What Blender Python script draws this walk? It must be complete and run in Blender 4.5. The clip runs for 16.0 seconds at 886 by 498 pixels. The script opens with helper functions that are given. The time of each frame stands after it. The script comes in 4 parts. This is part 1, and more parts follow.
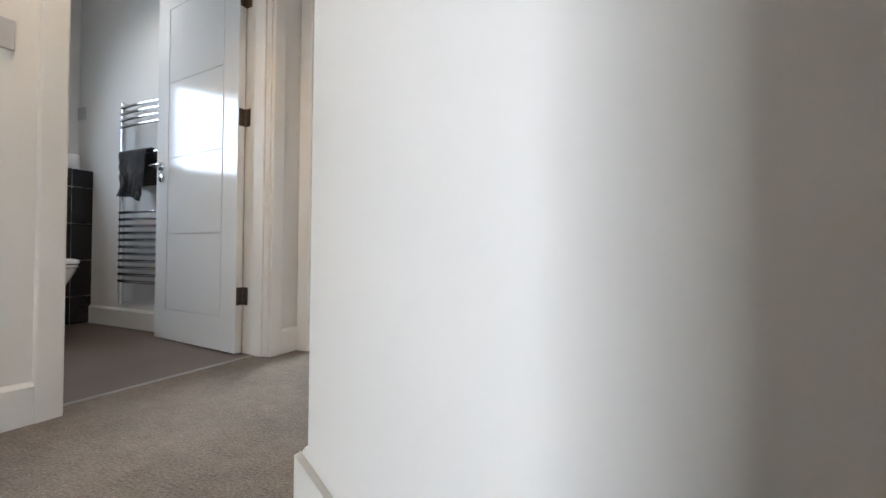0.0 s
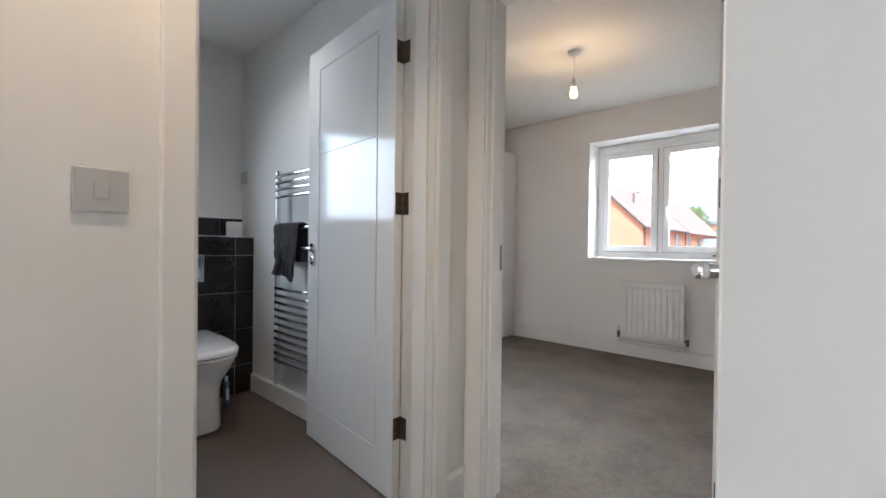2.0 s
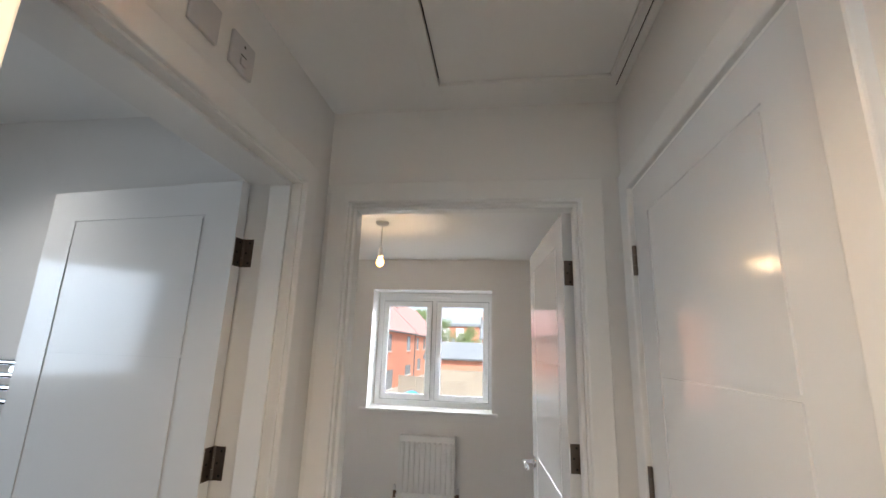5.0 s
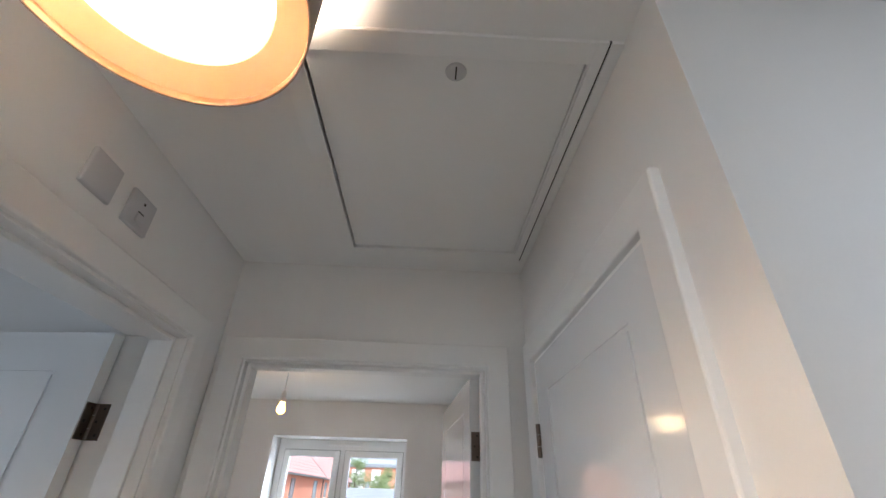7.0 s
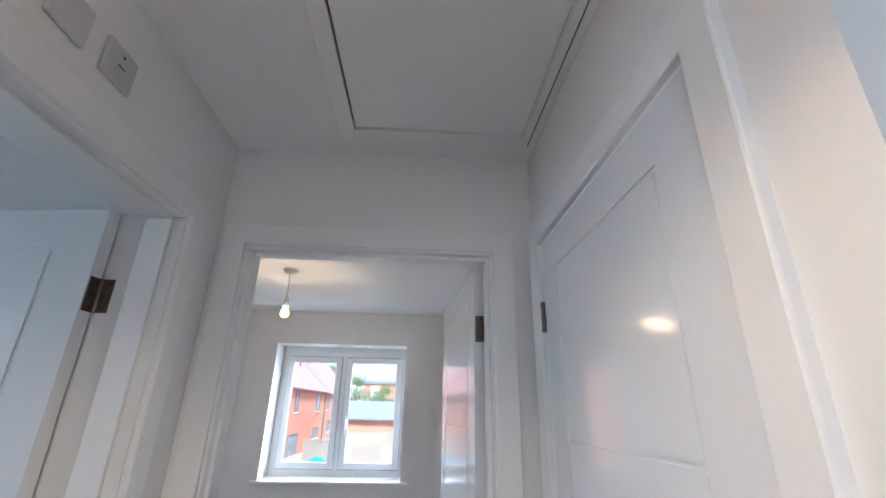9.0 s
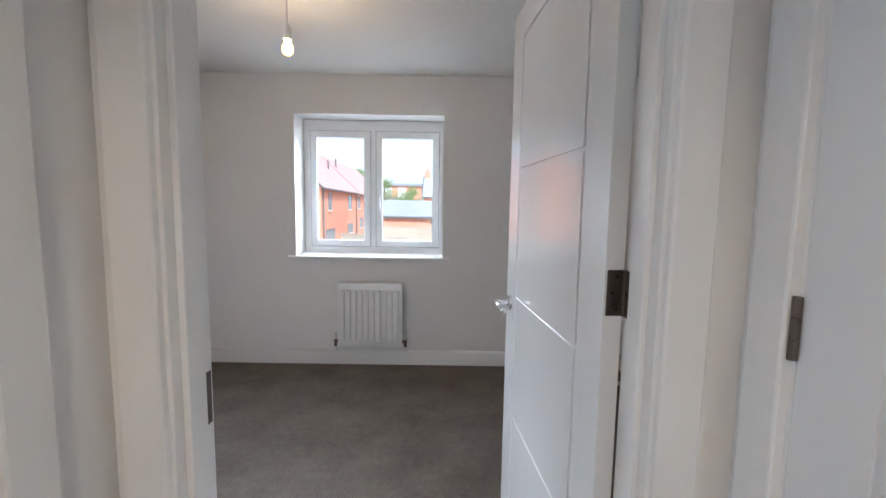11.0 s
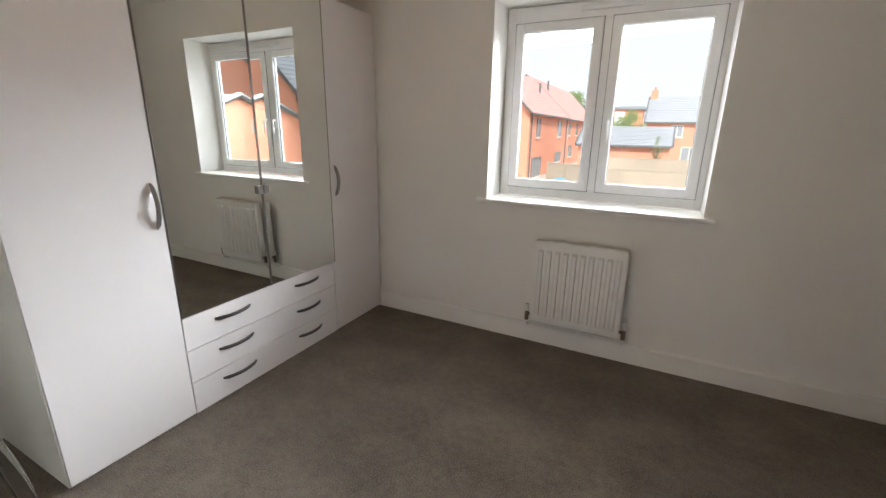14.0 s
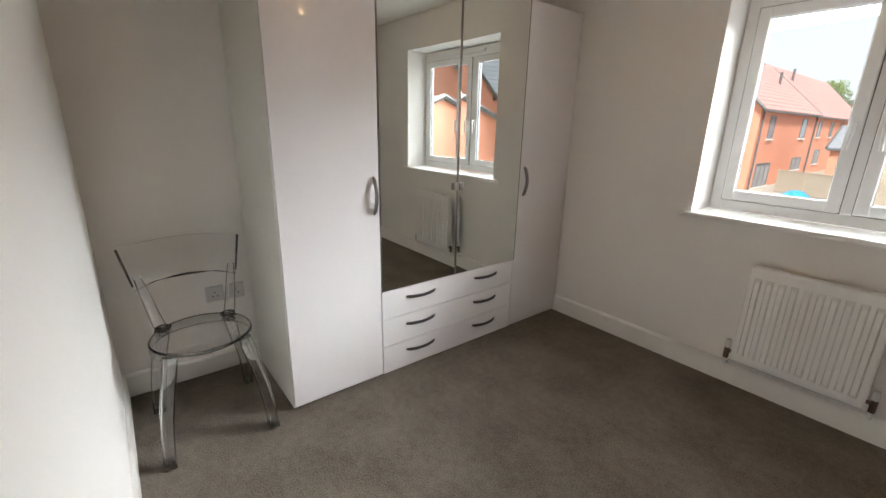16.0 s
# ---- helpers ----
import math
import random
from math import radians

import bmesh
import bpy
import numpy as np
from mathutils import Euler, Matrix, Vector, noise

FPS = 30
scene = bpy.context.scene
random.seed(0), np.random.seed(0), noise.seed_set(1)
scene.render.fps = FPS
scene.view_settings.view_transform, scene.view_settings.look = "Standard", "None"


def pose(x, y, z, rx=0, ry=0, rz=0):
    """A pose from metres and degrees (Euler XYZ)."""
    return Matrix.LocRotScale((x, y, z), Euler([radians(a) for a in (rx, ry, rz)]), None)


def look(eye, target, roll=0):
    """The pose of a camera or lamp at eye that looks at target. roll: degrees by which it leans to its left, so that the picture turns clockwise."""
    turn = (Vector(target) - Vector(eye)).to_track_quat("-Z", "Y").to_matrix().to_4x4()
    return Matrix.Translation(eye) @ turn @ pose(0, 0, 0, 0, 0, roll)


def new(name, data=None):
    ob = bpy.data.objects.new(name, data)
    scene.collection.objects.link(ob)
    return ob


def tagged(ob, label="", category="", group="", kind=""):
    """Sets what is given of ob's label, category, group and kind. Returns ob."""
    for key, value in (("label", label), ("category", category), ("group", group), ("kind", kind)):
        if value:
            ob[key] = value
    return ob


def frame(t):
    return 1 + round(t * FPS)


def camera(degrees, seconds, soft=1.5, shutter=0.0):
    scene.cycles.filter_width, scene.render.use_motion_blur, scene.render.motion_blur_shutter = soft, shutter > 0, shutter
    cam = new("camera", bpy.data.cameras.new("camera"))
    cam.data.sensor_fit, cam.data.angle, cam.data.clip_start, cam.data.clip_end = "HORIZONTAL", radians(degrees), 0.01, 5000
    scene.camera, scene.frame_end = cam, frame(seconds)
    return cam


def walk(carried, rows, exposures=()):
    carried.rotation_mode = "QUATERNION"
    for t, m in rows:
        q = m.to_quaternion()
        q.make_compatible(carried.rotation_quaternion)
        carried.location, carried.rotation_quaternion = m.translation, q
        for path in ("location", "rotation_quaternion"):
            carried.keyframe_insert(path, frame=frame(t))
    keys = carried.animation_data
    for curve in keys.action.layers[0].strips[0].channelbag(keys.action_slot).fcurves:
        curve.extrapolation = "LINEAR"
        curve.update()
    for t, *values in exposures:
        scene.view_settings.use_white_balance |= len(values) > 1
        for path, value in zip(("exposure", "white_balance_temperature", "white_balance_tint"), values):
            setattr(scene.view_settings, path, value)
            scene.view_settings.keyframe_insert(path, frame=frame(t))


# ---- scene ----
cam = camera(93.1, 16.0)
PATH = [
    (0, (0.034, 0.135, 0.507), (-0.801, 1.952, 0.523), 0.7),
    (0.5, (-0.098, 0.249, 0.582), (-1.116, 1.971, 0.584), 0.6),
    (1, (-0.204, 0.358, 0.732), (-1.361, 1.99, 0.722), 0.8),
    (1.5, (-0.33, 0.449, 0.882), (-1.601, 1.993, 0.866), 0.8),
    (2, (-0.506, 0.487, 0.997), (-1.841, 1.975, 0.978), 0.7),
    (2.5, (-0.621, 0.536, 1.139), (-1.976, 2.007, 1.125), 0.7),
    (3, (-0.722, 0.606, 1.274), (-2.017, 2.13, 1.28), 0.9),
    (3.5, (-0.761, 0.608, 1.382), (-1.891, 2.258, 1.435), 1.1),
    (4, (-0.88, 0.551, 1.405), (-1.713, 2.363, 1.563), 1.5),
    (4.5, (-0.965, 0.467, 1.44), (-1.488, 2.375, 1.733), 1.8),
    (5, (-0.936, 0.444, 1.487), (-1.21, 2.374, 1.934), 1.8),
    (5.2, (-0.924, 0.442, 1.507), (-1.121, 2.367, 2.014), 1.7),
    (7.3, (-0.875, 0.423, 1.61), (-0.817, 2.128, 2.653), 1.8),
    (7.5, (-0.877, 0.431, 1.601), (-0.814, 2.13, 2.654), 1.8),
    (8, (-0.884, 0.464, 1.582), (-0.805, 2.187, 2.595), 1.4),
    (8.5, (-0.884, 0.497, 1.549), (-0.799, 2.285, 2.442), 1.4),
    (9, (-0.904, 0.521, 1.498), (-0.81, 2.391, 2.2), 1.2),
    (9.5, (-0.938, 0.558, 1.422), (-0.839, 2.505, 1.869), 0.9),
    (10, (-0.977, 0.676, 1.352), (-0.885, 2.666, 1.533), 0.7),
    (10.1, (-0.988, 0.719, 1.342), (-0.891, 2.712, 1.471), 0.6),
    (10.2, (-0.988, 0.767, 1.338), (-0.903, 2.764, 1.421), 0.7),
    (12.3, (-1.144, 1.637, 1.276), (-1.259, 3.58, 0.817), 0.7),
    (12.5, (-1.157, 1.696, 1.282), (-1.32, 3.629, 0.798), 0.8),
    (13, (-1.22, 1.855, 1.285), (-1.556, 3.756, 0.76), 1.0),
    (13.5, (-1.266, 1.954, 1.312), (-1.833, 3.791, 0.764), 0.9),
    (14, (-1.245, 2.046, 1.307), (-2.118, 3.76, 0.76), 0.9),
    (14.5, (-1.25, 2.042, 1.312), (-2.376, 3.595, 0.747), 1.1),
    (15, (-1.273, 2.002, 1.311), (-2.583, 3.404, 0.747), 1.4),
    (15.5, (-1.261, 2.008, 1.319), (-2.709, 3.264, 0.748), 1.2),
    (16, (-1.258, 2.016, 1.329), (-2.758, 3.21, 0.759), 1.2),
]
EXPOSURES = [(0.0, 1.26, 6050, 10), (1.0, 1.14, 6050, 10), (2.0, 1.03, 5900, 10), (3.0, 0.85, 5750, 10), (4.0, 0.80, 5750, 10), (5.0, 0.80, 6150, 10), (7.5, 0.88, 5500, 10), (8.5, 0.98, 5200, 10), (10.0, 0.95, 5450, 10), (12.5, 0.92, 5950, 10), (14.0, 0.72, 6500, 10), (16.0, 0.68, 6600, 10)]
walk(cam, [(t, look(eye, target, roll)) for t, eye, target, roll in PATH], EXPOSURES)

# ---- world, sun and large lights ----
world = bpy.data.worlds.new("overcast_sky")
scene.world = world
world.use_nodes = True
wn, wl = world.node_tree.nodes, world.node_tree.links
sky = wn.new("ShaderNodeTexSky")
sky.sky_type = "NISHITA"
sky.sun_disc = False
sky.sun_elevation, sky.sun_rotation = radians(48), radians(150)
sky.air_density, sky.dust_density = 1.0, 3.0
wn["Background"].inputs["Strength"].default_value = 0.10
cloud = wn.new("ShaderNodeMix")
cloud.data_type = "RGBA"
cloud.inputs["Factor"].default_value = 0.75
cloud.inputs[7].default_value = (7.6, 8.1, 8.8, 1)
wl.new(sky.outputs["Color"], cloud.inputs[6])
wl.new(cloud.outputs[2], wn["Background"].inputs["Color"])


def lamp(name, kind, matrix, energy, colour, **settings):
    data = bpy.data.lights.new(name, kind)
    data.energy, data.color = energy, colour
    for key, value in settings.items():
        if key == "size":
            if kind == "AREA":
                data.shape, data.size, data.size_y = "RECTANGLE", value[0], value[1]
            else:
                data.shadow_soft_size = value
        elif key == "angle":
            data.angle = value
        elif key == "spread":
            data.spread = value
        elif key == "cone":
            data.spot_size, data.spot_blend = value, 1.0
    ob = new(name, data)
    ob.matrix_world = matrix
    return ob


lamp("sun", "SUN", look((8, -14, 22), (0, 0, 0)), 5.0, (1.0, 0.95, 0.88), angle=radians(10))
# added lamp standing in for the sky above the bedroom window, outside the glass
lamp("added_sky_lamp_bedroom", "AREA", look((0.2, 14.0, 5.3), (-1.6, 4.6, 1.6)), 5700, (0.93, 0.97, 1.0), size=(16.0, 3.4))
# daylight lamps in the openings of the bathroom and the unseen front room
lamp("skylight_bathroom", "AREA", look((-3.72, 0.77, 1.565), (-2.1, 1.35, 0.75)), 3.3, (0.74, 0.87, 1.0), size=(0.66, 0.72), spread=radians(120))
lamp("skylight_front_room", "AREA", look((-3.15, -4.62, 1.52), (-2.0, -1.0, 1.0)), 182, (0.93, 0.97, 1.0), size=(1.15, 1.05))
lamp("bulb_light_bedroom", "POINT", pose(-1.76, 3.19, 2.027), 2.2, (1.0, 0.66, 0.34), size=0.02)
lamp("bulb_light_landing", "POINT", pose(-1.19, 0.688, 2.195), 13.5, (1.0, 0.75, 0.50), size=0.045)
lamp("downlight_bathroom", "SPOT", look((-2.53, 1.30, 2.305), (-2.53, 1.30, 0)), 12, (1.0, 0.93, 0.85), size=0.03, cone=radians(125))


# ---- materials ----
def material(name, colour, rough=0.5, metal=0.0, vary=0.06, scale=3.0, fine=120.0, bump=0.05, dist=0.002,
             coat=0.0, transmission=0.0, emission=None, ior=1.45, sheen=0.0, random_vary=0.0):
    m = bpy.data.materials.new(name)
    m.use_nodes = True
    n, l = m.node_tree.nodes, m.node_tree.links
    b = n["Principled BSDF"]
    b.inputs["Roughness"].default_value, b.inputs["Metallic"].default_value = rough, metal
    b.inputs["IOR"].default_value = ior
    b.inputs["Coat Weight"].default_value = coat
    b.inputs["Coat Roughness"].default_value = 0.04
    b.inputs["Transmission Weight"].default_value = transmission
    b.inputs["Sheen Weight"].default_value = sheen
    co = n.new("ShaderNodeTexCoord")
    big, small = n.new("ShaderNodeTexNoise"), n.new("ShaderNodeTexNoise")
    big.inputs["Scale"].default_value, big.inputs["Detail"].default_value = scale, 5
    small.inputs["Scale"].default_value, small.inputs["Detail"].default_value = fine, 3
    for tex in (big, small):
        l.new(co.outputs["Object"], tex.inputs["Vector"])
    add = n.new("ShaderNodeMath")
    add.operation = "MULTIPLY_ADD"
    l.new(small.outputs["Fac"], add.inputs[0])
    add.inputs[1].default_value = 0.4
    l.new(big.outputs["Fac"], add.inputs[2])
    ramp = n.new("ShaderNodeMapRange")
    ramp.inputs["From Min"].default_value, ramp.inputs["From Max"].default_value = 0.4, 1.0
    ramp.inputs["To Min"].default_value, ramp.inputs["To Max"].default_value = 1 - vary, 1 + vary
    l.new(add.outputs[0], ramp.inputs["Value"])
    value = ramp.outputs["Result"]
    if random_vary:
        info = n.new("ShaderNodeObjectInfo")
        r2 = n.new("ShaderNodeMapRange")
        r2.inputs["To Min"].default_value, r2.inputs["To Max"].default_value = 1 - random_vary, 1 + random_vary
        l.new(info.outputs["Random"], r2.inputs["Value"])
        mul = n.new("ShaderNodeMath")
        mul.operation = "MULTIPLY"
        l.new(value, mul.inputs[0])
        l.new(r2.outputs["Result"], mul.inputs[1])
        value = mul.outputs[0]
    mix = n.new("ShaderNodeVectorMath")
    mix.operation = "SCALE"
    mix.inputs[0].default_value = colour
    l.new(value, mix.inputs["Scale"])
    l.new(mix.outputs["Vector"], b.inputs["Base Color"])
    if bump:
        bp = n.new("ShaderNodeBump")
        bp.inputs["Strength"].default_value, bp.inputs["Distance"].default_value = bump, dist
        l.new(small.outputs["Fac"], bp.inputs["Height"])
        l.new(bp.outputs["Normal"], b.inputs["Normal"])
    if emission:
        b.inputs["Emission Color"].default_value = (*emission[0], 1)
        b.inputs["Emission Strength"].default_value = emission[1]
    return m


PAINT = material("wall_paint", (0.815, 0.797, 0.768), 0.75, vary=0.02, scale=1.3, fine=260, bump=0.06, dist=0.0006)
CEIL = material("ceiling_paint", (0.87, 0.86, 0.835), 0.85, vary=0.015, scale=1.0, fine=240, bump=0.05, dist=0.0006)


def moulded_gloss():
    """Hard white gloss over a pressed door skin with a faint upright grain."""
    m = material("white_gloss_door_skin", (0.79, 0.79, 0.78), 0.11, vary=0.012, scale=2, bump=0.0, ior=1.44)
    n, l = m.node_tree.nodes, m.node_tree.links
    co, mp, t, bp = n.new("ShaderNodeTexCoord"), n.new("ShaderNodeMapping"), n.new("ShaderNodeTexNoise"), n.new("ShaderNodeBump")
    mp.inputs["Scale"].default_value = (1.0, 1.0, 0.22)
    t.inputs["Scale"].default_value, t.inputs["Detail"].default_value = 130, 2
    l.new(co.outputs["Object"], mp.inputs["Vector"])
    l.new(mp.outputs["Vector"], t.inputs["Vector"])
    l.new(t.outputs["Fac"], bp.inputs["Height"])
    bp.inputs["Strength"].default_value, bp.inputs["Distance"].default_value = 0.09, 0.0010
    l.new(bp.outputs["Normal"], n["Principled BSDF"].inputs["Normal"])
    return m


DOORSKIN = moulded_gloss()
TRIM = material("white_satin_trim", (0.82, 0.805, 0.775), 0.38, vary=0.02, scale=2, fine=90, bump=0.02, dist=0.001)
UPVC = material("white_window_plastic", (0.88, 0.89, 0.90), 0.3, vary=0.01, bump=0.0)


def carpet_material():
    """Short twisted pile: tuft flecks, finger-sized clumps and broad brushed patches."""
    m = bpy.data.materials.new("grey_brown_carpet_pile")
    m.use_nodes = True
    n, l = m.node_tree.nodes, m.node_tree.links
    s = n["Principled BSDF"]
    s.inputs["Roughness"].default_value = 0.95
    s.inputs["Specular IOR Level"].default_value = 0.15
    s.inputs["Sheen Weight"].default_value = 0.16
    s.inputs["Sheen Roughness"].default_value = 0.4
    s.inputs["Sheen Tint"].default_value = (0.95, 0.85, 0.75, 1)
    co = n.new("ShaderNodeTexCoord")
    total = None
    heights = []
    for scale, detail, amount in ((4.0, 3, 0.75), (26.0, 4, 0.5), (150.0, 2, 1.2)):
        t = n.new("ShaderNodeTexNoise")
        t.inputs["Scale"].default_value, t.inputs["Detail"].default_value = scale, detail
        l.new(co.outputs["Object"], t.inputs["Vector"])
        k = n.new("ShaderNodeMath")
        k.operation = "MULTIPLY_ADD"
        l.new(t.outputs["Fac"], k.inputs[0])
        k.inputs[1].default_value, k.inputs[2].default_value = amount, -amount / 2
        heights.append(t)
        if total is None:
            total = k
        else:
            a = n.new("ShaderNodeMath")
            l.new(total.outputs[0], a.inputs[0])
            l.new(k.outputs[0], a.inputs[1])
            total = a
    f = n.new("ShaderNodeMath")
    f.inputs[1].default_value = 0.5
    l.new(total.outputs[0], f.inputs[0])
    r = n.new("ShaderNodeValToRGB")
    r.color_ramp.elements[0].color = (0.056, 0.045, 0.035, 1)
    r.color_ramp.elements[1].color = (0.250, 0.214, 0.178, 1)
    l.new(f.outputs[0], r.inputs["Fac"])
    l.new(r.outputs["Color"], s.inputs["Base Color"])
    b1, b2 = n.new("ShaderNodeBump"), n.new("ShaderNodeBump")
    b1.inputs["Strength"].default_value, b1.inputs["Distance"].default_value = 0.35, 0.006
    b2.inputs["Strength"].default_value, b2.inputs["Distance"].default_value = 0.9, 0.006
    l.new(heights[1].outputs["Fac"], b1.inputs["Height"])
    l.new(heights[2].outputs["Fac"], b2.inputs["Height"])
    l.new(b1.outputs["Normal"], b2.inputs["Normal"])
    l.new(b2.outputs["Normal"], s.inputs["Normal"])
    return m


CARPET = carpet_material()
VINYL = material("taupe_vinyl_floor", (0.118, 0.092, 0.074), 0.45, vary=0.10, scale=4, fine=60, bump=0.03)
CHROME = material("polished_chrome", (0.80, 0.81, 0.83), 0.08, 1.0, vary=0.01, bump=0.0)
STEEL = material("brushed_steel", (0.25, 0.235, 0.225), 0.30, 1.0, vary=0.06, fine=200, bump=0.05, dist=0.0004)
DARKSTEEL = material("dark_metal_bow", (0.10, 0.095, 0.095), 0.3, 1.0, vary=0.05, bump=0.0)
HINGE = material("dark_steel_hinge", (0.17, 0.135, 0.11), 0.35, 1.0, vary=0.08, fine=200, bump=0.03, dist=0.0004)
STRIP = material("satin_aluminium_strip", (0.42, 0.41, 0.39), 0.45, 1.0, vary=0.04, bump=0.0)
# opaque dark colour that imitates the refraction dark at clear edges
EDGEDARK = material("painted_refraction_dark", (0.06, 0.06, 0.06), 0.1, vary=0.0, bump=0.0)
SCREW = material("dark_screw_and_hole_shade", (0.05, 0.045, 0.04), 0.5, 0.6, bump=0.0)
# black colour painted in for the shade inside narrow gaps
GAP = material("painted_gap_shade", (0.02, 0.018, 0.016), 0.9, bump=0.0)
MIRROR = material("silvered_mirror", (0.83, 0.86, 0.84), 0.0, 1.0, vary=0.0, bump=0.0)
LAMINATE = material("white_laminate", (0.75, 0.725, 0.735), 0.38, vary=0.012, scale=2, fine=150, bump=0.0, coat=0.3)
LAMSIDE = material("white_laminate_side", (0.76, 0.76, 0.70), 0.4, vary=0.015, scale=2, fine=150, bump=0.02, dist=0.0004)
ENAMEL = material("white_enamel", (0.80, 0.80, 0.78), 0.3, vary=0.01, bump=0.0)
CERAMIC = material("white_ceramic", (0.80, 0.78, 0.75), 0.07, vary=0.01, bump=0.0, coat=0.5)
TILE = material("dark_brown_tile", (0.013, 0.011, 0.011), 0.20, vary=0.15, scale=3, fine=50, bump=0.02, random_vary=0.15)
GROUT = material("pale_grout", (0.62, 0.60, 0.57), 0.9, vary=0.05, bump=0.2, dist=0.001)
TOWEL = material("charcoal_towel", (0.030, 0.033, 0.040), 0.95, vary=0.25, scale=18, fine=700, bump=1.0, dist=0.004, sheen=0.4)
PAPER = material("tissue_paper", (0.78, 0.77, 0.75), 0.9, fine=200, bump=0.2)
PLATE = material("white_switch_plastic", (0.54, 0.53, 0.53), 0.35, vary=0.01, bump=0.0)
BLUEPACK = material("blue_pack", (0.10, 0.20, 0.30), 0.4, bump=0.0)
BRASS = material("copper_brass", (0.20, 0.14, 0.115), 0.35, 1.0, bump=0.0)
WHITEPL = material("white_plastic", (0.74, 0.74, 0.73), 0.35, vary=0.01, bump=0.0)
GREYPL = material("translucent_grey_plastic", (0.62, 0.62, 0.60), 0.35, vary=0.03, bump=0.0)
DARKGREY = material("dark_grey_gasket", (0.10, 0.11, 0.115), 0.6, vary=0.03, bump=0.0)
DARKPL = material("dark_brown_plastic", (0.045, 0.034, 0.028), 0.4, bump=0.0)
CLEAR = material("clear_polycarbonate", (0.97, 0.97, 0.97), 0.02, transmission=1.0, ior=1.5, vary=0.0, bump=0.0)
FABRIC = material("taupe_lampshade_fabric", (0.34, 0.29, 0.25), 0.9, fine=500, bump=0.3, dist=0.001)
LINING = material("warm_shade_lining", (0.62, 0.42, 0.24), 0.8, bump=0.0)


def let_through(m, share):
    """Thin cloth: part of the light that falls on one side shines out of the other."""
    n, l = m.node_tree.nodes, m.node_tree.links
    t, mix = n.new("ShaderNodeBsdfTranslucent"), n.new("ShaderNodeMixShader")
    t.inputs["Color"].default_value = (1.0, 0.86, 0.70, 1)
    mix.inputs["Fac"].default_value = share
    l.new(n["Principled BSDF"].outputs["BSDF"], mix.inputs[1])
    l.new(t.outputs["BSDF"], mix.inputs[2])
    l.new(mix.outputs["Shader"], n["Material Output"].inputs["Surface"])


let_through(FABRIC, 0.12)
let_through(LINING, 0.40)
BULB = material("lit_bulb", (1.0, 0.9, 0.7), 0.3, bump=0.0, emission=((1.0, 0.46, 0.07), 8.0))
DOWNGLOW = material("lit_downlight_lens", (1.0, 0.95, 0.85), 0.3, bump=0.0, emission=((1.0, 0.66, 0.34), 3.0))


def glass_material():
    m = bpy.data.materials.new("window_glass")
    m.use_nodes = True
    b = m.node_tree.nodes["Principled BSDF"]
    b.inputs["Base Color"].default_value = (0.97, 0.99, 0.985, 1)
    b.inputs["Roughness"].default_value = 0.0
    b.inputs["Transmission Weight"].default_value = 1.0
    b.inputs["IOR"].default_value = 1.45
    return m


GLASS = glass_material()


# ---- mesh helpers ----
def finish(name, bm, mat, smooth=None):
    bmesh.ops.recalc_face_normals(bm, faces=bm.faces[:])
    me = bpy.data.meshes.new(name)
    bm.to_mesh(me)
    bm.free()
    me.materials.append(mat)
    if smooth is not None:
        me.shade_smooth()
        me.set_sharp_from_angle(angle=radians(smooth))
    return me


def part(name, bm, mat, parent=None, label="", smooth=None, at=None):
    ob = new(name, finish(name, bm, mat, smooth))
    if parent is not None:
        ob.parent = parent
    if at is not None:
        ob.matrix_basis = at
    if label:
        ob["label"] = label
    return ob


def again(name, mesh, parent, at=None, label=""):
    """Another object on the same mesh."""
    ob = new(name, mesh)
    ob.parent = parent
    if at is not None:
        ob.matrix_basis = at
    if label:
        ob["label"] = label
    return ob


def thing(name, at=None, label="", category="", group="", kind=""):
    ob = new(name)
    ob.empty_display_size = 0.05
    if at is not None:
        ob.matrix_basis = at
    return tagged(ob, label, category, group, kind)


def add_box(bm, x0, x1, y0, y1, z0, z1, bev=0.0, seg=2):
    m = Matrix.Translation(((x0 + x1) / 2, (y0 + y1) / 2, (z0 + z1) / 2)) @ Matrix.Diagonal((abs(x1 - x0), abs(y1 - y0), abs(z1 - z0), 1))
    r = bmesh.ops.create_cube(bm, size=1, matrix=m)
    if bev:
        edges = list({e for v in r["verts"] for e in v.link_edges})
        bmesh.ops.bevel(bm, geom=edges, offset=bev, segments=seg, profile=0.5, affect="EDGES")
    return bm


def box(x0, x1, y0, y1, z0, z1, bev=0.0, seg=2):
    return add_box(bmesh.new(), x0, x1, y0, y1, z0, z1, bev, seg)


